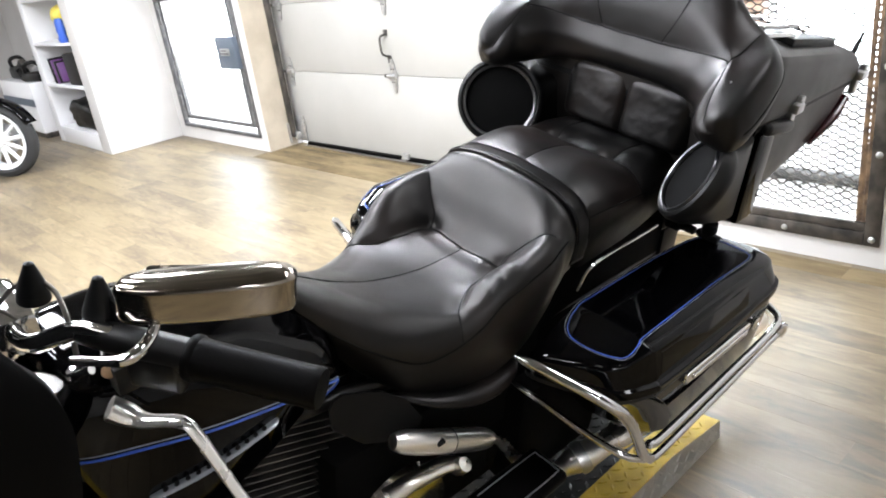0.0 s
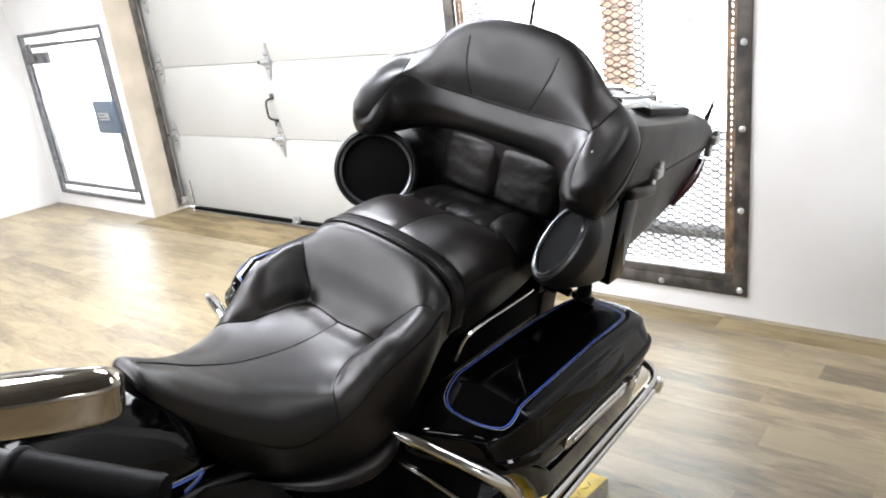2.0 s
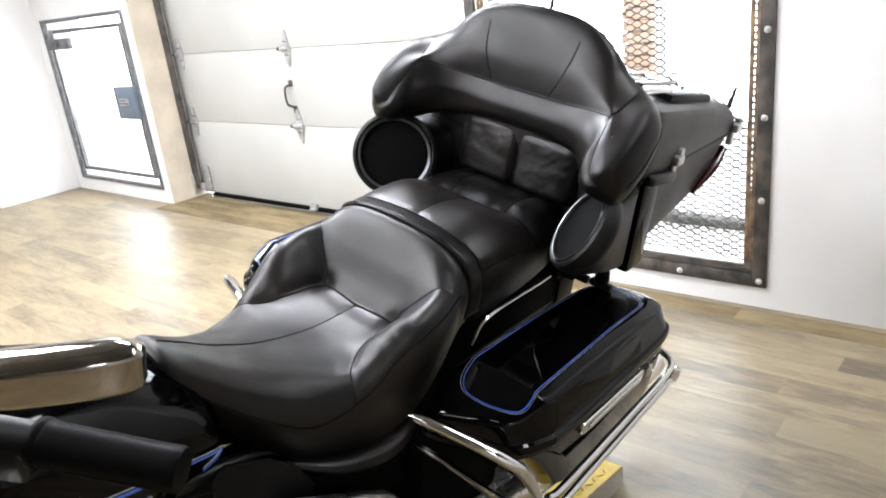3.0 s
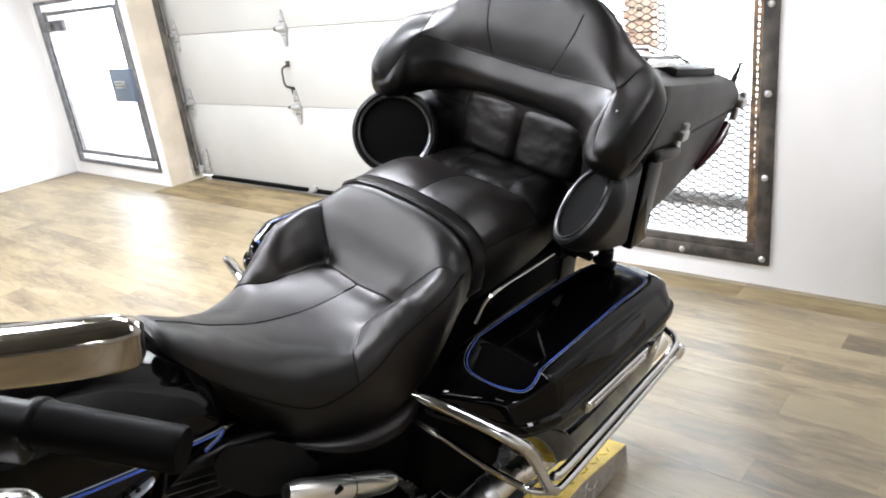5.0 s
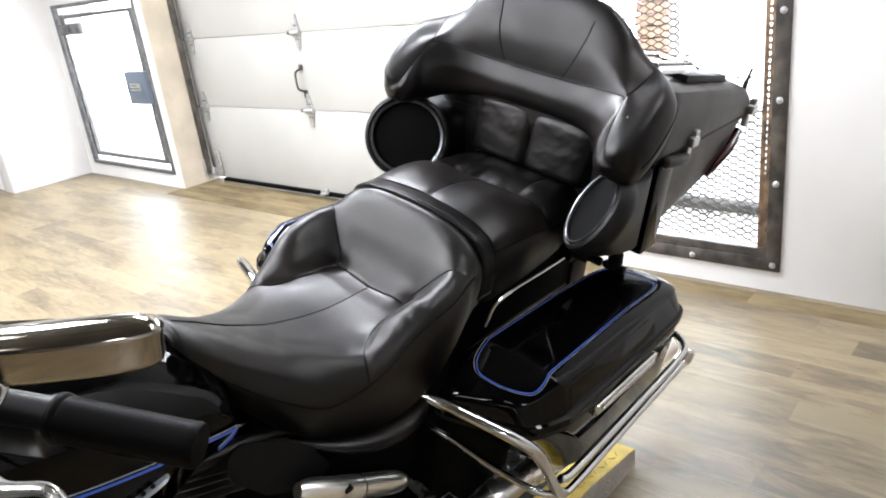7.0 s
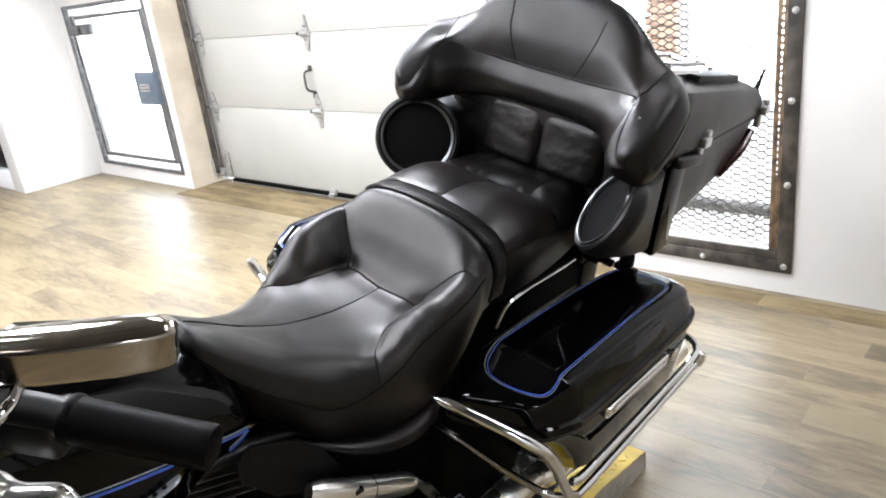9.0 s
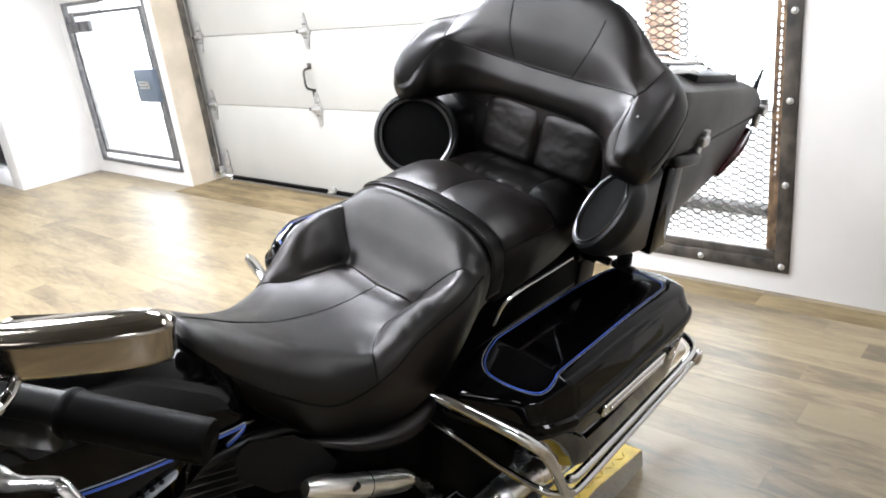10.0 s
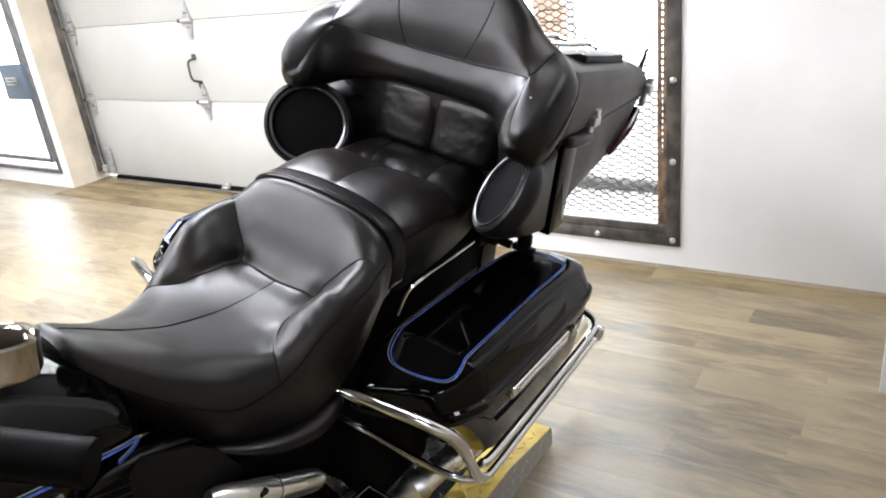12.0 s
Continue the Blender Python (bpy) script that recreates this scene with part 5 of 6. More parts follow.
def chassis():
    for s in LR:
        part("frame_tube", newtube([(s * 0.06, 0.08, 0.80), (s * 0.1, 0.3, 0.66), (s * 0.11, 0.62, 0.60), (s * 0.13, 0.9, 0.52), (s * 0.14, 1.2, 0.54), (s * 0.14, 1.6, 0.54)], 0.016, 10), SATIN, bike)
        part("frame_tube", newtube([(s * 0.05, 0.06, 0.72), (s * 0.11, 0.14, 0.3), (s * 0.13, 0.3, 0.13), (s * 0.14, 0.8, 0.13), (s * 0.14, 1.0, 0.4)], 0.016, 10), SATIN, bike)
        part("fork_leg", newtube([(s * 0.1, 0.1, 0.92), (s * 0.1, -0.19, 0.30)], [0.027, 0.03], 12, smooth=False), CHROME, bike, "chrome fork leg")
        # two added blocks that fill the dark gaps beside the engine
        part("leg_filler", newbox((s * 0.09, -0.02, 0.2), (s * 0.19, 0.2, 0.62), 0.04, None, 3), MATT, bike, "black filler block below the fairing")
        part("engine_filler", newbox((s * 0.05, 0.1, 0.16), (s * 0.155, 0.34, 0.56), 0.03, None, 3), MATT, bike, "black filler block beside the engine")
        # side cover under the seat
        rows = [[(s * 0.155, 0.82, w0), (s * 0.175, 0.9, w0), (s * 0.18, 1.0, w0 + 0.01), (s * 0.165, 1.08, w0 + 0.02), (s * 0.12, 1.08, w0 + 0.02), (s * 0.12, 0.82, w0)] for w0 in (0.33, 0.42, 0.52, 0.55)]
        part("side_cover", skin(bmesh.new(), rows), MATT, bike, "black side cover")
        # grey heat shield below the tank
        rings = [[(s * (0.145 + d), 0.508, 0.64), (s * (0.148 + d), 0.518, 0.66), (s * (0.151 + d), 0.535, 0.667), (s * (0.158 + d), 0.622, 0.626), (s * (0.163 + d), 0.675, 0.575), (s * (0.168 + d), 0.715, 0.505), (s * (0.168 + d), 0.708, 0.488), (s * (0.165 + d), 0.665, 0.47), (s * (0.155 + d), 0.575, 0.515), (s * (0.147 + d), 0.512, 0.59)] for d in (0.0, 0.006)]
        part("heat_shield", skin(bmesh.new(), rings), GREY, bike, "dark grey heat shield")
        part("muffler", newtube([(s * 0.235, 0.9, 0.10), (s * 0.25, 1.0, 0.12), (s * 0.269, 1.097, 0.13), (s * 0.285, 1.14, 0.15), (s * 0.3, 1.17, 0.165), (s * 0.315, 1.24, 0.18), (s * 0.325, 1.35, 0.185), (s * 0.325, 2.0, 0.2)], [0.02, 0.02, 0.021, 0.034, 0.036, 0.032, 0.042, 0.04], 20), POLISH, bike, "chrome muffler")
        part("muffler_clamp", newlathe([(0.03, -0.014), (0.041, -0.014), (0.043, 0.0), (0.041, 0.014), (0.03, 0.014)], (s * 0.293, 1.158, 0.16), (0.4 * s, 1, 0.45), 20), ALU, bike)
        board = part("passenger_board", newbox((s * 0.265, 0.74, 0.275), (s * 0.375, 0.985, 0.31), 0.016, None, 4), RUBBER, bike, "black rubber passenger footboard")
        part("inlay_line", newtube([(s * 0.285, 0.78, 0.312), (s * 0.285, 0.95, 0.312), (s * 0.295, 0.965, 0.312), (s * 0.345, 0.965, 0.312), (s * 0.357, 0.95, 0.312), (s * 0.357, 0.78, 0.312)], 0.0016, 6, 3), SILVER, board, "thin pale outline")
        part("rider_board", newbox((s * 0.24, 0.28, 0.215), (s * 0.37, 0.62, 0.235), 0.009, None, 3), RUBBER, bike, "black rubber rider footboard")
    bm = newtube([(0.2, 0.615, 0.525), (0.207, 0.64, 0.513), (0.217, 0.69, 0.485), (0.222, 0.77, 0.437), (0.224, 0.85, 0.388), (0.224, 0.88, 0.37)], [0.016, 0.024, 0.026, 0.026, 0.024, 0.014], 20, 6)
    cover = part("exhaust_cover", bm, POLISH, bike, "chrome exhaust cover")
    part("cover_slot", newbox((0.228, 0.695, 0.487), (0.2455, 0.715, 0.496), 0.002, None, 1), PLASTIC, cover)
    part("cover_joint", newlathe([(0.0255, -0.0012), (0.0272, -0.001), (0.0272, 0.001), (0.0255, 0.0012)], (0.2205, 0.745, 0.452), (0.02, 0.86, -0.5), 24), PLASTIC, cover)
    bm = skin(bmesh.new(), [[(0.228 + d, 0.865, 0.39), (0.24 + d, 0.90, 0.372), (0.272 + d, 0.985, 0.235), (0.262 + d, 0.955, 0.225)] for d in (0.0, 0.008)])
    part("support_bracket", bm, POLISH, bike, "polished support bracket")
    bm = newtube([(0.24, 0.575, 0.43), (0.25, 0.62, 0.442), (0.252, 0.68, 0.43), (0.255, 0.735, 0.415)], [0.018, 0.013, 0.009, 0.01], 10)
    lathe(bm, [(0, -0.015), (0.014, -0.015), (0.018, 0.0), (0.016, 0.02), (0, 0.022)], (0.262, 0.742, 0.412), (0.6, 0.2, 0.8), 14)
    part("shift_lever", bm, POLISH, bike, "chrome shift lever")
    part("shift_housing", newtube([(0.19, 0.60, 0.37), (0.21, 0.66, 0.385), (0.21, 0.74, 0.37), (0.2, 0.80, 0.33)], [0.014, 0.02, 0.02, 0.012], 16), POLISH, bike, "chrome shift housing")
    # these boxes are sized to fill the dark gaps under seat and bags
    part("battery_box", newbox((-0.2, 0.56, 0.2), (0.12, 1.02, 0.6), 0.03), MATT, bike, "black battery box under the seat")
    part("swing_arm", newbox((-0.17, 0.92, 0.17), (0.17, 1.46, 0.37), 0.03), MATT, bike, "black swing arm and final drive")
    part("gearbox", newbox((-0.165, 0.5, 0.13), (0.165, 1.0, 0.5), 0.03), MATT, bike, "black gearbox")
    # added block, fills the dark behind the bag guard
    part("guard_filler", newbox((0.12, 0.97, 0.11), (0.235, 1.3, 0.44), 0.03), MATT, bike, "black filler block behind the bag guard")
    part("inner_fender", newbox((-0.155, 1.0, 0.36), (0.155, 1.7, 0.66), 0.04), MATT, bike, "black inner rear fender")
    # shock mount and small hardware behind the bag guard
    for s in LR:
        bm = newlathe([(0.0, -0.01), (0.015, -0.01), (0.017, -0.003), (0.017, 0.003), (0.01, 0.008), (0.0, 0.009)], (s * 0.2, 1.066, 0.30), (s, -0.3, 0.2), 18)
        tube(bm, [(s * 0.203, 1.056, 0.29), (s * 0.206, 1.03, 0.275), (s * 0.203, 1.01, 0.265)], [0.006, 0.008, 0.004], 8)
        part("shock_mount", bm, POLISH, bike, "polished shock mount")
        for v, w in ((1.0, 0.40), (1.03, 0.36), (1.05, 0.40)):
            part("bolt", newlathe([(0.0, 0.0), (0.007, 0.0), (0.0065, 0.005), (0.0, 0.007)], (s * 0.212, v, w), (s, 0, 0.1), 8), ALU, bike)
    # seat pan trim below the skirt
    for s in LR:
        bm = newtube([(s * 0.14, 0.66, 0.575), (s * 0.192, 0.75, 0.545), (s * 0.21, 0.85, 0.525), (s * 0.205, 0.93, 0.53), (s * 0.165, 0.985, 0.535)], [0.008, 0.024, 0.031, 0.024, 0.008], 14, flat=0.55)
        part("seat_trim", bm, LEATHER, bike, "black trim under the seat skirt")


chassis()


MIRROR_SIZE = 0.8


def cockpit():
    for s in LR:
        before = set(bike.children)
        part("handlebar", newtube([(s * 0.02, 0.10, 0.97), (s * 0.12, 0.10, 1.0), (s * 0.2, 0.15, 1.045), (s * 0.28, 0.208, 1.03), (s * 0.42, 0.305, 1.019)], 0.0127, 12), CHROME, bike, "chrome handlebar")
        a, b = Vector((s * 0.3, 0.225, 1.027)), Vector((s * 0.435, 0.315, 1.018))
        d = (b - a).normalized()
        n = (b - a).length
        bm = newlathe([(0.015, 0), (0.0275, 0.001), (0.0285, 0.004), (0.0285, 0.009), (0.026, 0.012), (0.0265, 0.016), (0.0255, 0.02), (0.025, n - 0.012), (0.0255, n - 0.006), (0.024, n), (0, n + 0.001)], a, d, 24)
        part("grip", bm, RUBBER, bike, "black rubber handlebar grip")
        bm = newbox((-0.022, -0.036, -0.03), (0.022, 0.036, 0.022), 0.008, Matrix.Translation((s * 0.268, 0.202, 1.012)) @ pose(0, 0, 0, 0, 0, s * -56), 3)
        box(bm, (-0.016, -0.02, -0.03), (0.012, 0.014, 0.012), 0.005, Matrix.Translation((s * 0.238, 0.172, 1.0)), 2)
        tube(bm, [(s * 0.19, 0.146, 1.04), (s * 0.24, 0.18, 1.036), (s * 0.302, 0.226, 1.027)], [0.016, 0.02, 0.022], 14)
        sw = part("switch_housing", bm, SATIN, bike, "black switch housing")
        for k in range(3):
            part("switch_clip", newtube([(s * (0.214 + 0.012 * k), 0.158 + 0.014 * k, 1.046), (s * (0.222 + 0.012 * k), 0.152 + 0.014 * k, 1.02)], 0.0035, 8, smooth=False), CHROME, sw, "chrome clip")
        bm = newbox((-0.02, -0.022, -0.02), (0.02, 0.022, 0.03), 0.008, Matrix.Translation((s * 0.2, 0.2, 1.05)), 2)
        part("mirror_mount", bm, PLASTIC, bike, "black mirror mount")
        part("switch_button", newlathe([(0, 0), (0.009, 0), (0.008, 0.004), (0, 0.005)], (s * 0.236, 0.151, 1.004), (0.7 * s, -0.4, 0.6), 14), AMBER, sw, "amber button")
        part("lever", newtube([(s * 0.262, 0.135, 0.975), (s * 0.272, 0.15, 0.962), (s * 0.29, 0.163, 0.957), (s * 0.33, 0.189, 0.969), (s * 0.347, 0.198, 0.955), (s * 0.375, 0.208, 0.915), (s * 0.40, 0.217, 0.878), (s * 0.43, 0.225, 0.85)], [0.017, 0.016, 0.011, 0.009, 0.009, 0.008, 0.008, 0.009], 10, 6, flat=0.75), POLISH, bike, "polished clutch lever" if s > 0 else "polished brake lever")
        # mirror: chrome shell, dark rim, glass towards the rider
        c = Vector((s * 0.252, 0.30, 1.088))
        m = Matrix.Translation(c) @ pose(0, 0, 0, 0, 0, 52 if s > 0 else 128) @ pose(0, 0, 0, -13, 0, 0)

        def oval(z, k, dy=0.0, e=0.62):
            out = []
            for i in range(56):
                q = 2 * math.pi * i / 56
                x = math.copysign(abs(math.cos(q)) ** e, math.cos(q))
                y = math.copysign(abs(math.sin(q)) ** e, math.sin(q))
                wide = 0.036 * (1 - 0.12 * x * x)
                out.append(m @ Vector((0.108 * x * (1 - (1 - k) * 0.34), y * wide * k + dy, z + 0.006 * x)))
            return out

        shell = part("mirror_shell", skin(bmesh.new(), [oval(-0.030, 0.5), oval(-0.0295, 0.8), oval(-0.027, 0.93), oval(-0.021, 1.0), oval(0.004, 1.0), oval(0.010, 1.03), oval(0.014, 1.03), oval(0.018, 0.97), oval(0.023, 0.82), oval(0.0265, 0.55), oval(0.0275, 0.2)]), SHELL, bike, "chrome mirror shell", 40)
        part("mirror_glass", skin(bmesh.new(), [[m @ Vector((x * 0.09, yy, z * 0.019)) for x, z in ((-1, -0.6), (-0.85, -1), (0.85, -1), (1, -0.6), (1, 0.6), (0.85, 1), (-0.85, 1), (-1, 0.6))] for yy in (0.030, 0.0385)]), GLASS_DARK, shell, "mirror glass")
        part("mirror_stem", newtube([(s * 0.208, 0.142, 1.034), (s * 0.232, 0.166, 1.036), (s * 0.252, 0.186, 1.04), (s * 0.256, 0.204, 1.046), (s * 0.24, 0.228, 1.05), (s * 0.225, 0.25, 1.075)], [0.006, 0.006, 0.008, 0.008, 0.007, 0.007], 10), CHROME, shell, "chrome mirror stem")
        part("mirror_pivot", newlathe([(0, -0.012), (0.012, -0.012), (0.014, 0), (0.01, 0.012), (0, 0.014)], (s * 0.228, 0.236, 1.078), (0.2, -0.2, 1), 14), CHROME, shell, "chrome mirror pivot")
        shell.matrix_basis = Matrix.Translation((s * 0.444, 0.288, 1.178)) @ Matrix.Scale(MIRROR_SIZE, 4) @ Matrix.Translation((s * -0.3185, -0.385, -1.09))
    # the fork is turned to the left, so the right half of the bar swings forward
        if s < 0:
            for ob in set(bike.children) - before:
                ob.matrix_basis = Matrix.Translation((0, 0.08, 0)) @ pose(0, 0, 0, 0, 0, 40) @ Matrix.Translation((0, -0.08, 0))
    part("riser", newbox((-0.06, 0.07, 0.93), (0.06, 0.13, 1.0), 0.015), CHROME, bike, "chrome handlebar clamp")
    for u, v, w in ((0.065, 0.13, 1.035), (0.19, 0.172, 1.062)):
        part("switch_boot", newlathe([(0.0, 0.045), (0.006, 0.042), (0.013, 0.022), (0.02, 0.0), (0.021, -0.012), (0.0, -0.018)], (u, v, w), (0.05, 0.1, 1), 16), PLASTIC, bike, "black rubber boot")
    part("clutch_cable", newtube([(0.02, 0.09, 1.0), (0.043, 0.113, 1.035), (0.054, 0.136, 1.045), (0.089, 0.149, 1.04), (0.126, 0.147, 1.02), (0.15, 0.14, 0.97)], 0.0035, 8), STEEL, bike, "dark steel clutch cable")
    part("clamp_bolt", newtube([(0.1, 0.15, 0.93), (0.13, 0.13, 0.935), (0.16, 0.15, 0.955)], 0.006, 8), CHROME, bike, "chrome clamp bolt")
    # fork-mounted fairing
    prof = [(0.78, 0.22, 0.02, -0.12), (0.86, 0.33, 0.035, -0.17), (0.96, 0.395, 0.05, -0.2), (1.06, 0.42, 0.062, -0.21), (1.13, 0.42, 0.066, -0.2), (1.19, 0.405, 0.045, -0.17), (1.24, 0.35, 0.01, -0.13), (1.265, 0.26, -0.02, -0.1)]
    rings = []
    for w, hu, ve, vn in curve(prof, 5):
        rings.append([(hu * math.sin(a), vn + (ve - vn) * (1 - math.cos(a)) ** 1.4, w) for a in [math.pi / 2 * k / 16 for k in range(-16, 17)]])
    shell = part("fairing", skin(bmesh.new(), rings, loop=False), MATT, bike, "black fork-mounted fairing")
    mod = shell.modifiers.new("thick", "SOLIDIFY")
    mod.thickness = 0.03
    part("headlamp", newlathe([(0.0, 0.03), (0.06, 0.026), (0.088, 0.008), (0.092, -0.03), (0.0, -0.035)], (0, -0.225, 1.0), (0, -1, 0), 28), CHROME, shell, "round headlamp")


cockpit()

# ---- shelf niche and its contents ----


def shelf_unit():
    g = thing("shelf_unit", pose(-8.05, 2.31, 0), "white built-in shelf unit, half filled", "shelf")
    part("side_panel", newbox((-0.74, 0, 0), (-0.60, 0.485, 2.4), 0.004), WHITE, g)
    part("plinth", newbox((-0.598, 0.0, 0), (0.545, 0.485, 0.17), 0.004), WHITE, g)
    for z in (0.60, 1.01, 1.43, 1.9):
        part("shelf", newbox((-0.598, 0.0, z), (0.545, 0.485, z + 0.03), 0.003), WHITE, g)


shelf_unit()
t = thing("helmet_bag", pose(-8.0, 2.5, 0.17), "black bag slumped on the lowest shelf", "bag")


def crumple(bm, size, scale):
    """Pushes a mesh in and out unevenly, as cloth slumps."""
    for v in bm.verts:
        n = noise.noise(v.co * scale) + 0.5 * noise.noise(v.co * scale * 2.3 + Vector((3, 1, 7)))
        v.co += Vector((v.co.x, v.co.y, 0.15 * v.co.z)).normalized() * size * n
    return bm


bm = bmesh.new()
skin(bm, [[(0.4 * k * math.copysign(abs(math.cos(a)) ** 0.7, math.cos(a)), 0.17 * k * math.copysign(abs(math.sin(a)) ** 0.7, math.sin(a)), z + 0.015 * math.sin(3 * a)) for a in [2 * math.pi * i / 28 for i in range(28)]] for z, k in ((0.016, 0.9), (0.05, 0.97), (0.1, 1.0), (0.15, 0.96), (0.19, 1.0), (0.23, 0.97), (0.26, 0.88), (0.28, 0.74), (0.29, 0.4))])
part("bag_body", crumple(bm, 0.035, 9), SATIN, t)
part("bag_handle", newtube([(-0.2, -0.1, 0.262), (-0.12, -0.14, 0.29), (0.1, -0.16, 0.27), (0.18, -0.1, 0.262)], 0.012, 8), PLASTIC, t)
t = thing("cardboard_box", pose(-7.78, 2.48, 0.63), "dark grey box standing on the shelf", "box")
part("carton", newbox((-0.22, -0.14, 0), (0.22, 0.14, 0.3), 0.01), PLASTIC, t)
# thin slabs stand in for a purple bottle and a leaning black panel
t = thing("leaning_slabs", pose(-8.27, 2.43, 0.63), "purple and black slabs for a bottle and a leaning panel", "brochure")
for k in range(4):
    part("brochure", newbox((-0.14 + 0.08 * k, -0.1, 0), (-0.11 + 0.08 * k, 0.1, 0.28 - 0.03 * k), 0.003, pose(0, 0, 0, 0, -12, 0)), PURPLE if k % 2 else PLASTIC, t)
t = thing("toy_figure", pose(-7.88, 2.44, 1.04), "yellow and blue plastic object on the upper shelf", "toy")
bm = bmesh.new()
skin(bm, [[(0.21 * k * math.cos(a), 0.1 * k * math.sin(a), z) for a in [2 * math.pi * i / 24 for i in range(24)]] for z, k in ((0, 0.7), (0.03, 0.82), (0.08, 0.7), (0.13, 0.68), (0.18, 0.85), (0.22, 1.0), (0.27, 0.98), (0.31, 0.8), (0.34, 0.45))])
part("upper", crumple(bm, 0.03, 12), YPLAST, t)
bm = bmesh.new()
skin(bm, [[(0.1 + 0.07 * k * math.cos(a), -0.1 + 0.04 * k * math.sin(a), z) for a in [2 * math.pi * i / 18 for i in range(18)]] for z, k in ((0.0, 0.8), (0.03, 1.0), (0.07, 0.8), (0.11, 1.05), (0.15, 0.9), (0.19, 1.0), (0.22, 0.6))])
part("lower", crumple(bm, 0.018, 22), BPLAST, t, "blue plastic panel")

t = thing("storage_cabinet", pose(-9.7, 2.55, 0), "white storage cabinet with a dark grey band", "cabinet")
part("body", newbox((-0.6, -0.3, 0.06), (0.6, 0.3, 0.62), 0.01), WHITE, t)
part("kick_board", newbox((-0.58, -0.28, 0), (0.58, 0.28, 0.058)), STEEL, t)
part("band", newbox((-0.602, -0.306, 0.36), (0.602, -0.301, 0.44)), LOCKBOX, t, "dark grey band")
t = thing("engine_part", pose(-9.45, 2.5, 0.62), "bare silver engine part on the cabinet", "engine part")
bm = newbox((-0.16, -0.12, 0), (0.16, 0.12, 0.16), 0.03)
lathe(bm, [(0.0, 0.12), (0.07, 0.12), (0.075, 0.16), (0.06, 0.25), (0.0, 0.26)], (0.05, 0, 0), (0.2, 0, 1), 20)
part("casting", bm, ALU, t)
part("pipe", newtube([(-0.1, -0.05, 0.1), (-0.2, -0.1, 0.2), (-0.32, -0.1, 0.16)], 0.03, 12), STEEL, t)

for k, (x, y, z, w, h, m) in enumerate(((-9.62, 2.42, 0.8, 0.3, 0.05, PLASTIC), (-9.85, 2.45, 0.62, 0.22, 0.14, PLASTIC), (-9.2, 2.4, 0.62, 0.16, 0.1, SATIN))):
    t = thing("spare_part", pose(x, y, z if z < 0.7 else 0.62, 0, 0, 14 * k - 10), "dark motorcycle spare part lying on the cabinet", "spare part", "spare parts on the cabinet")
    bm = newbox((-w, -0.1, 0), (w, 0.1, h), 0.03)
    tube(bm, [(-w * 0.8, -0.05, h * 0.6), (-w * 0.3, -0.1, h + 0.08), (w * 0.5, -0.04, h + 0.1), (w, 0, h * 0.5)], 0.022, 8)
    part("casting", bm, m, t)


# ---- the second motorcycle ----
PARKED = Matrix.Translation((-7.55, 1.49, 0.0)) @ pose(0, 0, 0, 0, 0, 41)
parked = thing("motorcycle", PARKED, "black motorcycle with white cast front wheel, parked on the floor", "motorcycle")


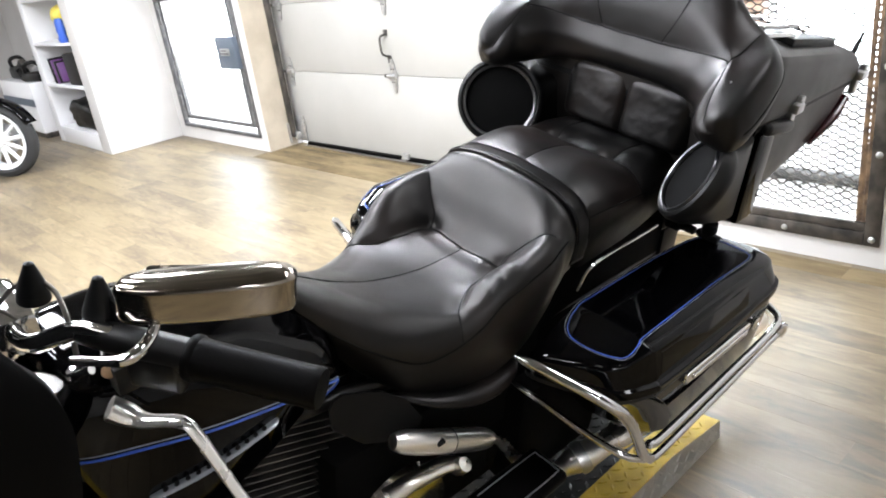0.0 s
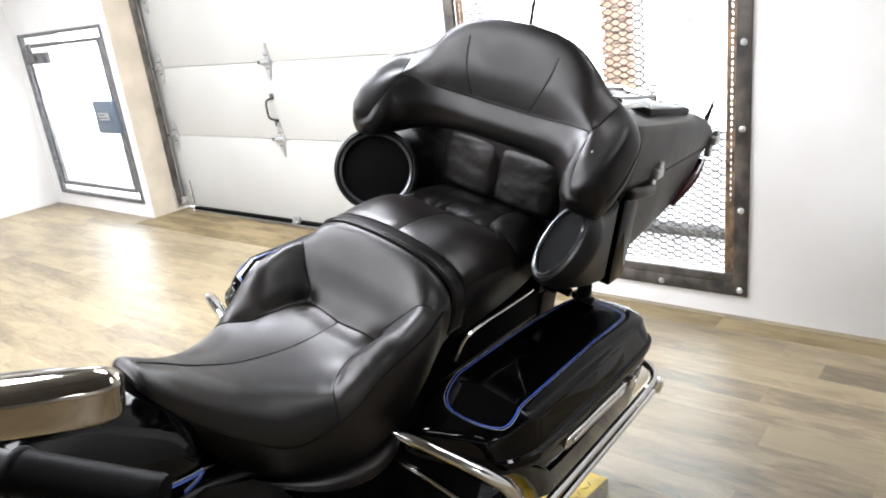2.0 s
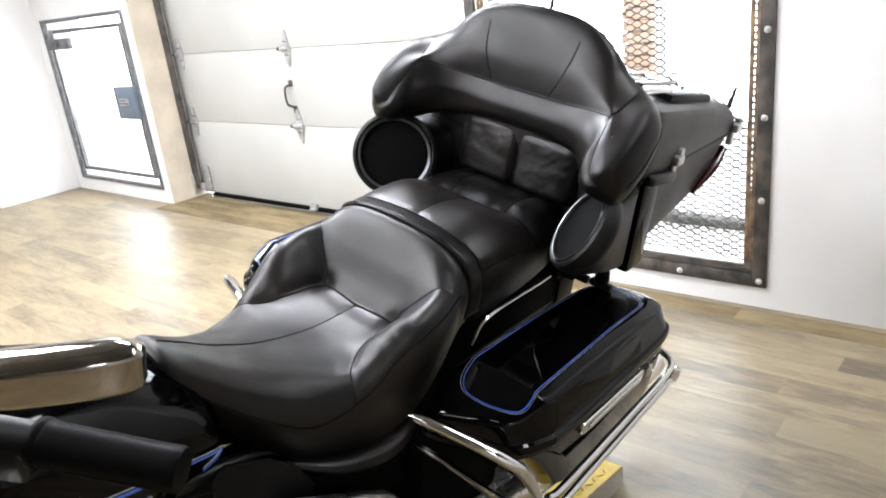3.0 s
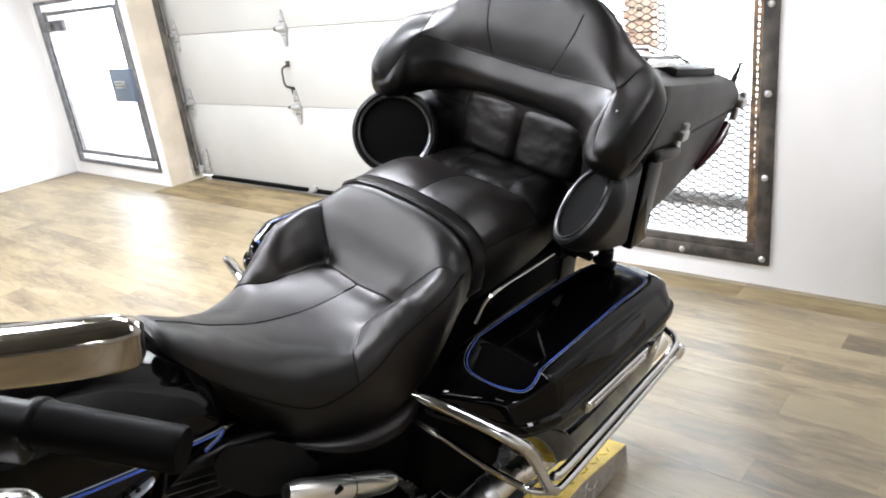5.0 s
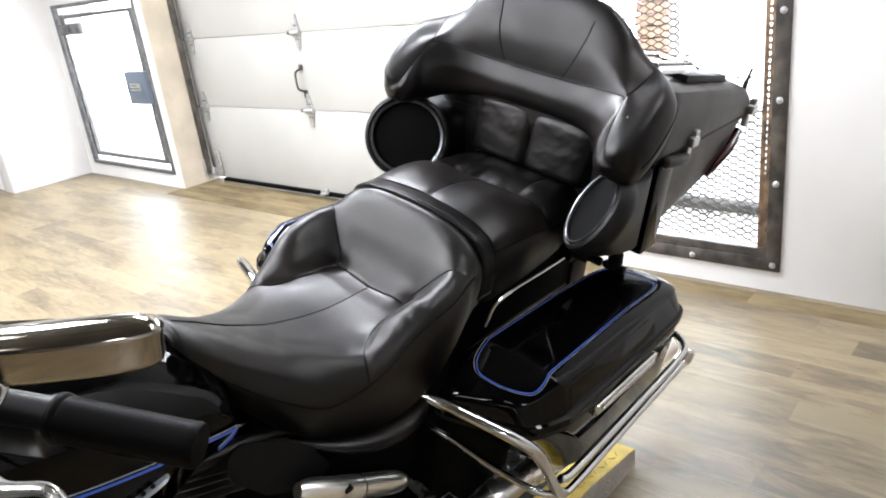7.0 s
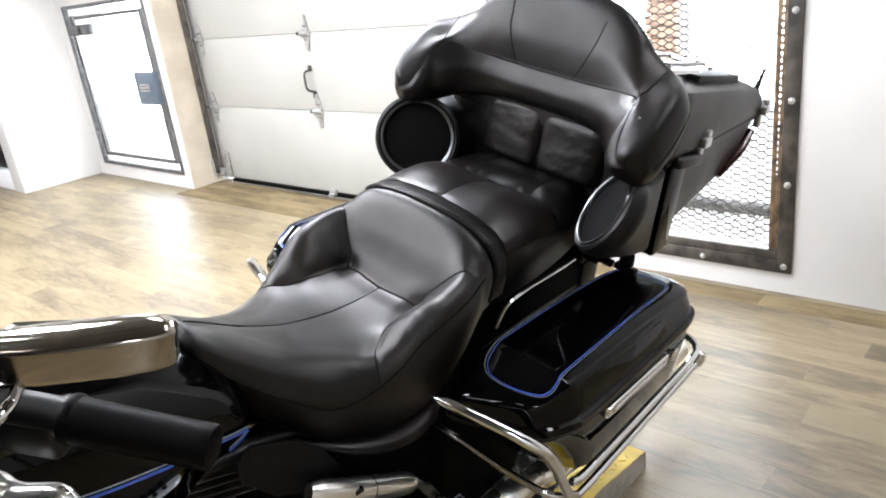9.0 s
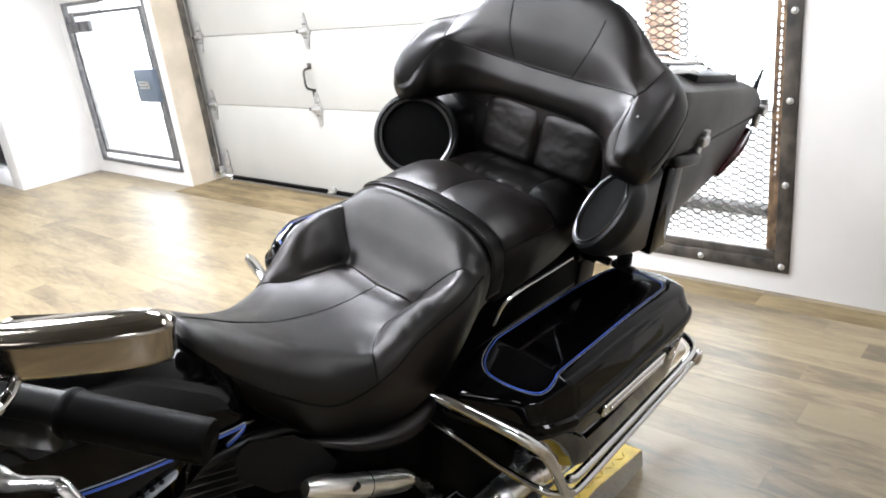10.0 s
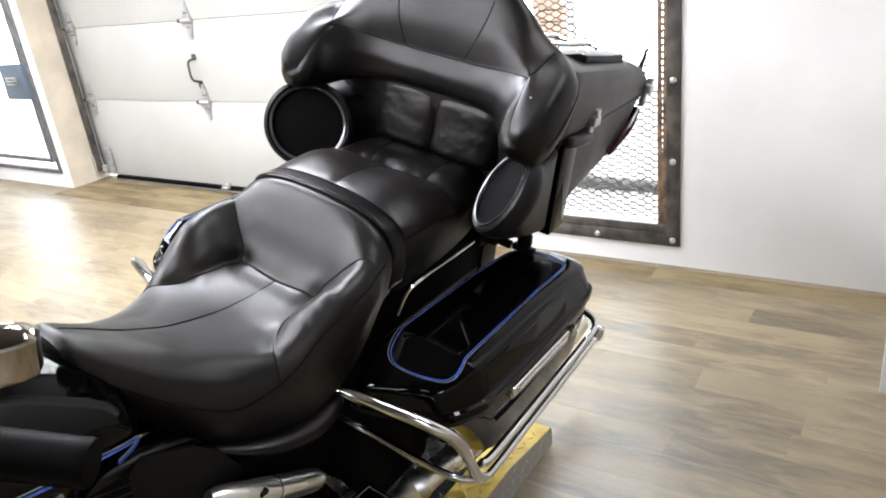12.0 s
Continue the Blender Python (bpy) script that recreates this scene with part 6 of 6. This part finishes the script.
def parked_bike():
    R = 0.335
    tyre = part("tyre", newlathe([(R - 0.075, -0.05), (R - 0.05, -0.06), (R - 0.012, -0.045), (R, -0.015), (R, 0.015), (R - 0.012, 0.045), (R - 0.05, 0.06), (R - 0.075, 0.05)], (0, 0, R), (0, 1, 0), 56), TYRE, parked, "black road tyre")
    rim = part("rim", newlathe([(R - 0.105, -0.05), (R - 0.076, -0.055), (R - 0.076, 0.055), (R - 0.105, 0.05), (R - 0.12, 0.0)], (0, 0, R), (0, 1, 0), 48), WHITE, tyre, "white cast rim")
    for k in range(12):
        a = 2 * math.pi * k / 12
        part("spoke", newtube([(0.04 * math.cos(a), -0.02, R + 0.04 * math.sin(a)), ((R - 0.1) * math.cos(a + 0.1), -0.03, R + (R - 0.1) * math.sin(a + 0.1))], [0.022, 0.016], 8, smooth=False), WHITE, tyre, "white cast spoke")
    part("hub", newlathe([(0, -0.06), (0.045, -0.06), (0.055, -0.03), (0.055, 0.03), (0.045, 0.06), (0, 0.06)], (0, 0, R), (0, 1, 0), 24), WHITE, tyre)
    part("brake_disc", newlathe([(0.07, 0.062), (0.14, 0.062), (0.14, 0.067), (0.07, 0.067)], (0, 0, R), (0, 1, 0), 36), ALU, tyre)
    rings = []
    for k in range(17):
        a = radians(20 + 130 * k / 16)
        rings.append([((R + 0.02 + 0.025 * math.sin(b)) * math.cos(a), 0.075 * math.cos(b), R + (R + 0.02 + 0.025 * math.sin(b)) * math.sin(a)) for b in [math.pi * j / 10 for j in range(11)]])
    ob = part("front_fender", skin(bmesh.new(), rings, loop=False), PAINT, parked, "glossy black front fender")
    ob.modifiers.new("thick", "SOLIDIFY").thickness = 0.004
    for s in LR:
        part("fork_leg", newtube([(0, s * 0.1, R), (-0.36, s * 0.1, 1.02)], [0.03, 0.025], 12, smooth=False), CHROME, parked, "chrome fork leg")
        part("handlebar", newtube([(-0.38, 0.04 * s, 1.06), (-0.4, 0.2 * s, 1.12), (-0.55, 0.38 * s, 1.1)], 0.013, 10), PLASTIC, parked)
        part("mirror", newtube([(-0.42, 0.25 * s, 1.1), (-0.4, 0.32 * s, 1.24), (-0.4, 0.40 * s, 1.25)], [0.006, 0.01, 0.04], 10, flat=0.4), PLASTIC, parked)
    part("headlamp", newlathe([(0.0, -0.14), (0.06, -0.12), (0.09, -0.05), (0.095, 0.0), (0.085, 0.02), (0.0, 0.03)], (-0.24, 0, 0.93), (1, 0, -0.1), 28), CHROME, parked, "chrome headlamp")
    rows = [[(x, hw * math.cos(q), 0.83 + z + hh * math.sin(q)) for q in [2 * math.pi * i / 24 for i in range(24)]] for x, hw, hh, z in ((-0.42, 0.06, 0.06, 0.02), (-0.5, 0.12, 0.1, 0.03), (-0.68, 0.15, 0.11, 0.0), (-0.86, 0.1, 0.08, -0.04), (-0.94, 0.05, 0.05, -0.06))]
    part("fuel_tank", skin(bmesh.new(), rows), PAINT, parked, "glossy black fuel tank")
    rows = [[(x, hw * math.cos(q), z + hh * math.sin(q)) for q in [2 * math.pi * i / 24 for i in range(24)]] for x, hw, hh, z in ((-0.9, 0.08, 0.05, 0.76), (-1.05, 0.15, 0.06, 0.72), (-1.25, 0.16, 0.06, 0.73), (-1.5, 0.1, 0.06, 0.8))]
    part("seat", skin(bmesh.new(), rows), LEATHER, parked, "black leather seat")
    part("engine_block", newbox((-0.85, -0.16, 0.16), (-0.35, 0.16, 0.62), 0.06), ALU, parked, "silver engine block")
    for k in range(10):
        part("cooling_fin", newbox((-0.78, -0.17, 0.36 + 0.025 * k), (-0.42, 0.17, 0.368 + 0.025 * k), 0.002, None, 1), PLASTIC, parked)
    part("rear_tyre", newlathe([(R - 0.1, -0.06), (R - 0.05, -0.08), (R, -0.02), (R, 0.02), (R - 0.05, 0.08), (R - 0.1, 0.06)], (-1.6, 0, R), (0, 1, 0), 48), TYRE, parked)
    part("rear_rim", newlathe([(0, -0.05), (0.06, -0.06), (R - 0.1, -0.05), (R - 0.1, 0.05), (0.06, 0.06), (0, 0.05)], (-1.6, 0, R), (0, 1, 0), 40), WHITE, parked)
    part("frame_tube", newtube([(-0.36, 0, 0.95), (-0.6, 0, 0.74), (-1.0, 0, 0.66), (-1.6, 0, R)], 0.025, 10), SATIN, parked)


parked_bike()

# ---- plank floor pieces ----
PLANK_W, PLANK_L = 0.125, 0.93
near, far_v, far_f = [], [], []
rows_n = int((WALL_B + 9.2) / PLANK_W) + 1
shared = None
rng = random.Random(7)
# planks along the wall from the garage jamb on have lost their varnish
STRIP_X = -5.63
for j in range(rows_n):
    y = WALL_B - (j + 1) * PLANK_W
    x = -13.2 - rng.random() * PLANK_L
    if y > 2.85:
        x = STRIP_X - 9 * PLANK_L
    while x < 4.2:
        cx, cy = x + PLANK_L / 2, y + PLANK_W / 2
        if -6.6 < cx < 0.9 and 0.35 < cy < (3.36 if -5.7 < cx < -2.4 else 3.02):
            near.append((x, y))
        else:
            b = len(far_v)
            g = 0.0012
            xa, xb = max(x, -13.1), min(x + PLANK_L, 4.1)
            far_v += [(xa + g, y + g, 0), (xb - g, y + g, 0), (xb - g, y + PLANK_W - g, 0), (xa + g, y + PLANK_W - g, 0),
                      (xa, y, -0.008), (xb, y, -0.008), (xb, y + PLANK_W, -0.008), (xa, y + PLANK_W, -0.008)]
            far_f += [(b, b + 1, b + 2, b + 3), (b, b + 4, b + 5, b + 1), (b + 1, b + 5, b + 6, b + 2), (b + 2, b + 6, b + 7, b + 3), (b + 3, b + 7, b + 4, b)]
        x += PLANK_L
me = bpy.data.meshes.new("plank_field")
me.from_pydata(far_v, [], far_f)
me.materials.append(PLANK)
field = new("plank_field", me)
field.parent = floor
tagged(field, "light brown wood planks", kind="stuff")
worn = None
for x, y in near:
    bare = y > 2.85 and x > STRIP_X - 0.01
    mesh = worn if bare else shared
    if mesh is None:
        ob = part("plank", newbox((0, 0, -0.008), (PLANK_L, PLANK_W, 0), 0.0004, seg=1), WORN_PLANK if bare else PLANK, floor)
        if bare:
            worn = ob.data
        else:
            shared = ob.data
    else:
        ob = new("plank", mesh)
        ob.parent = floor
    ob.location = (x, y, 0)
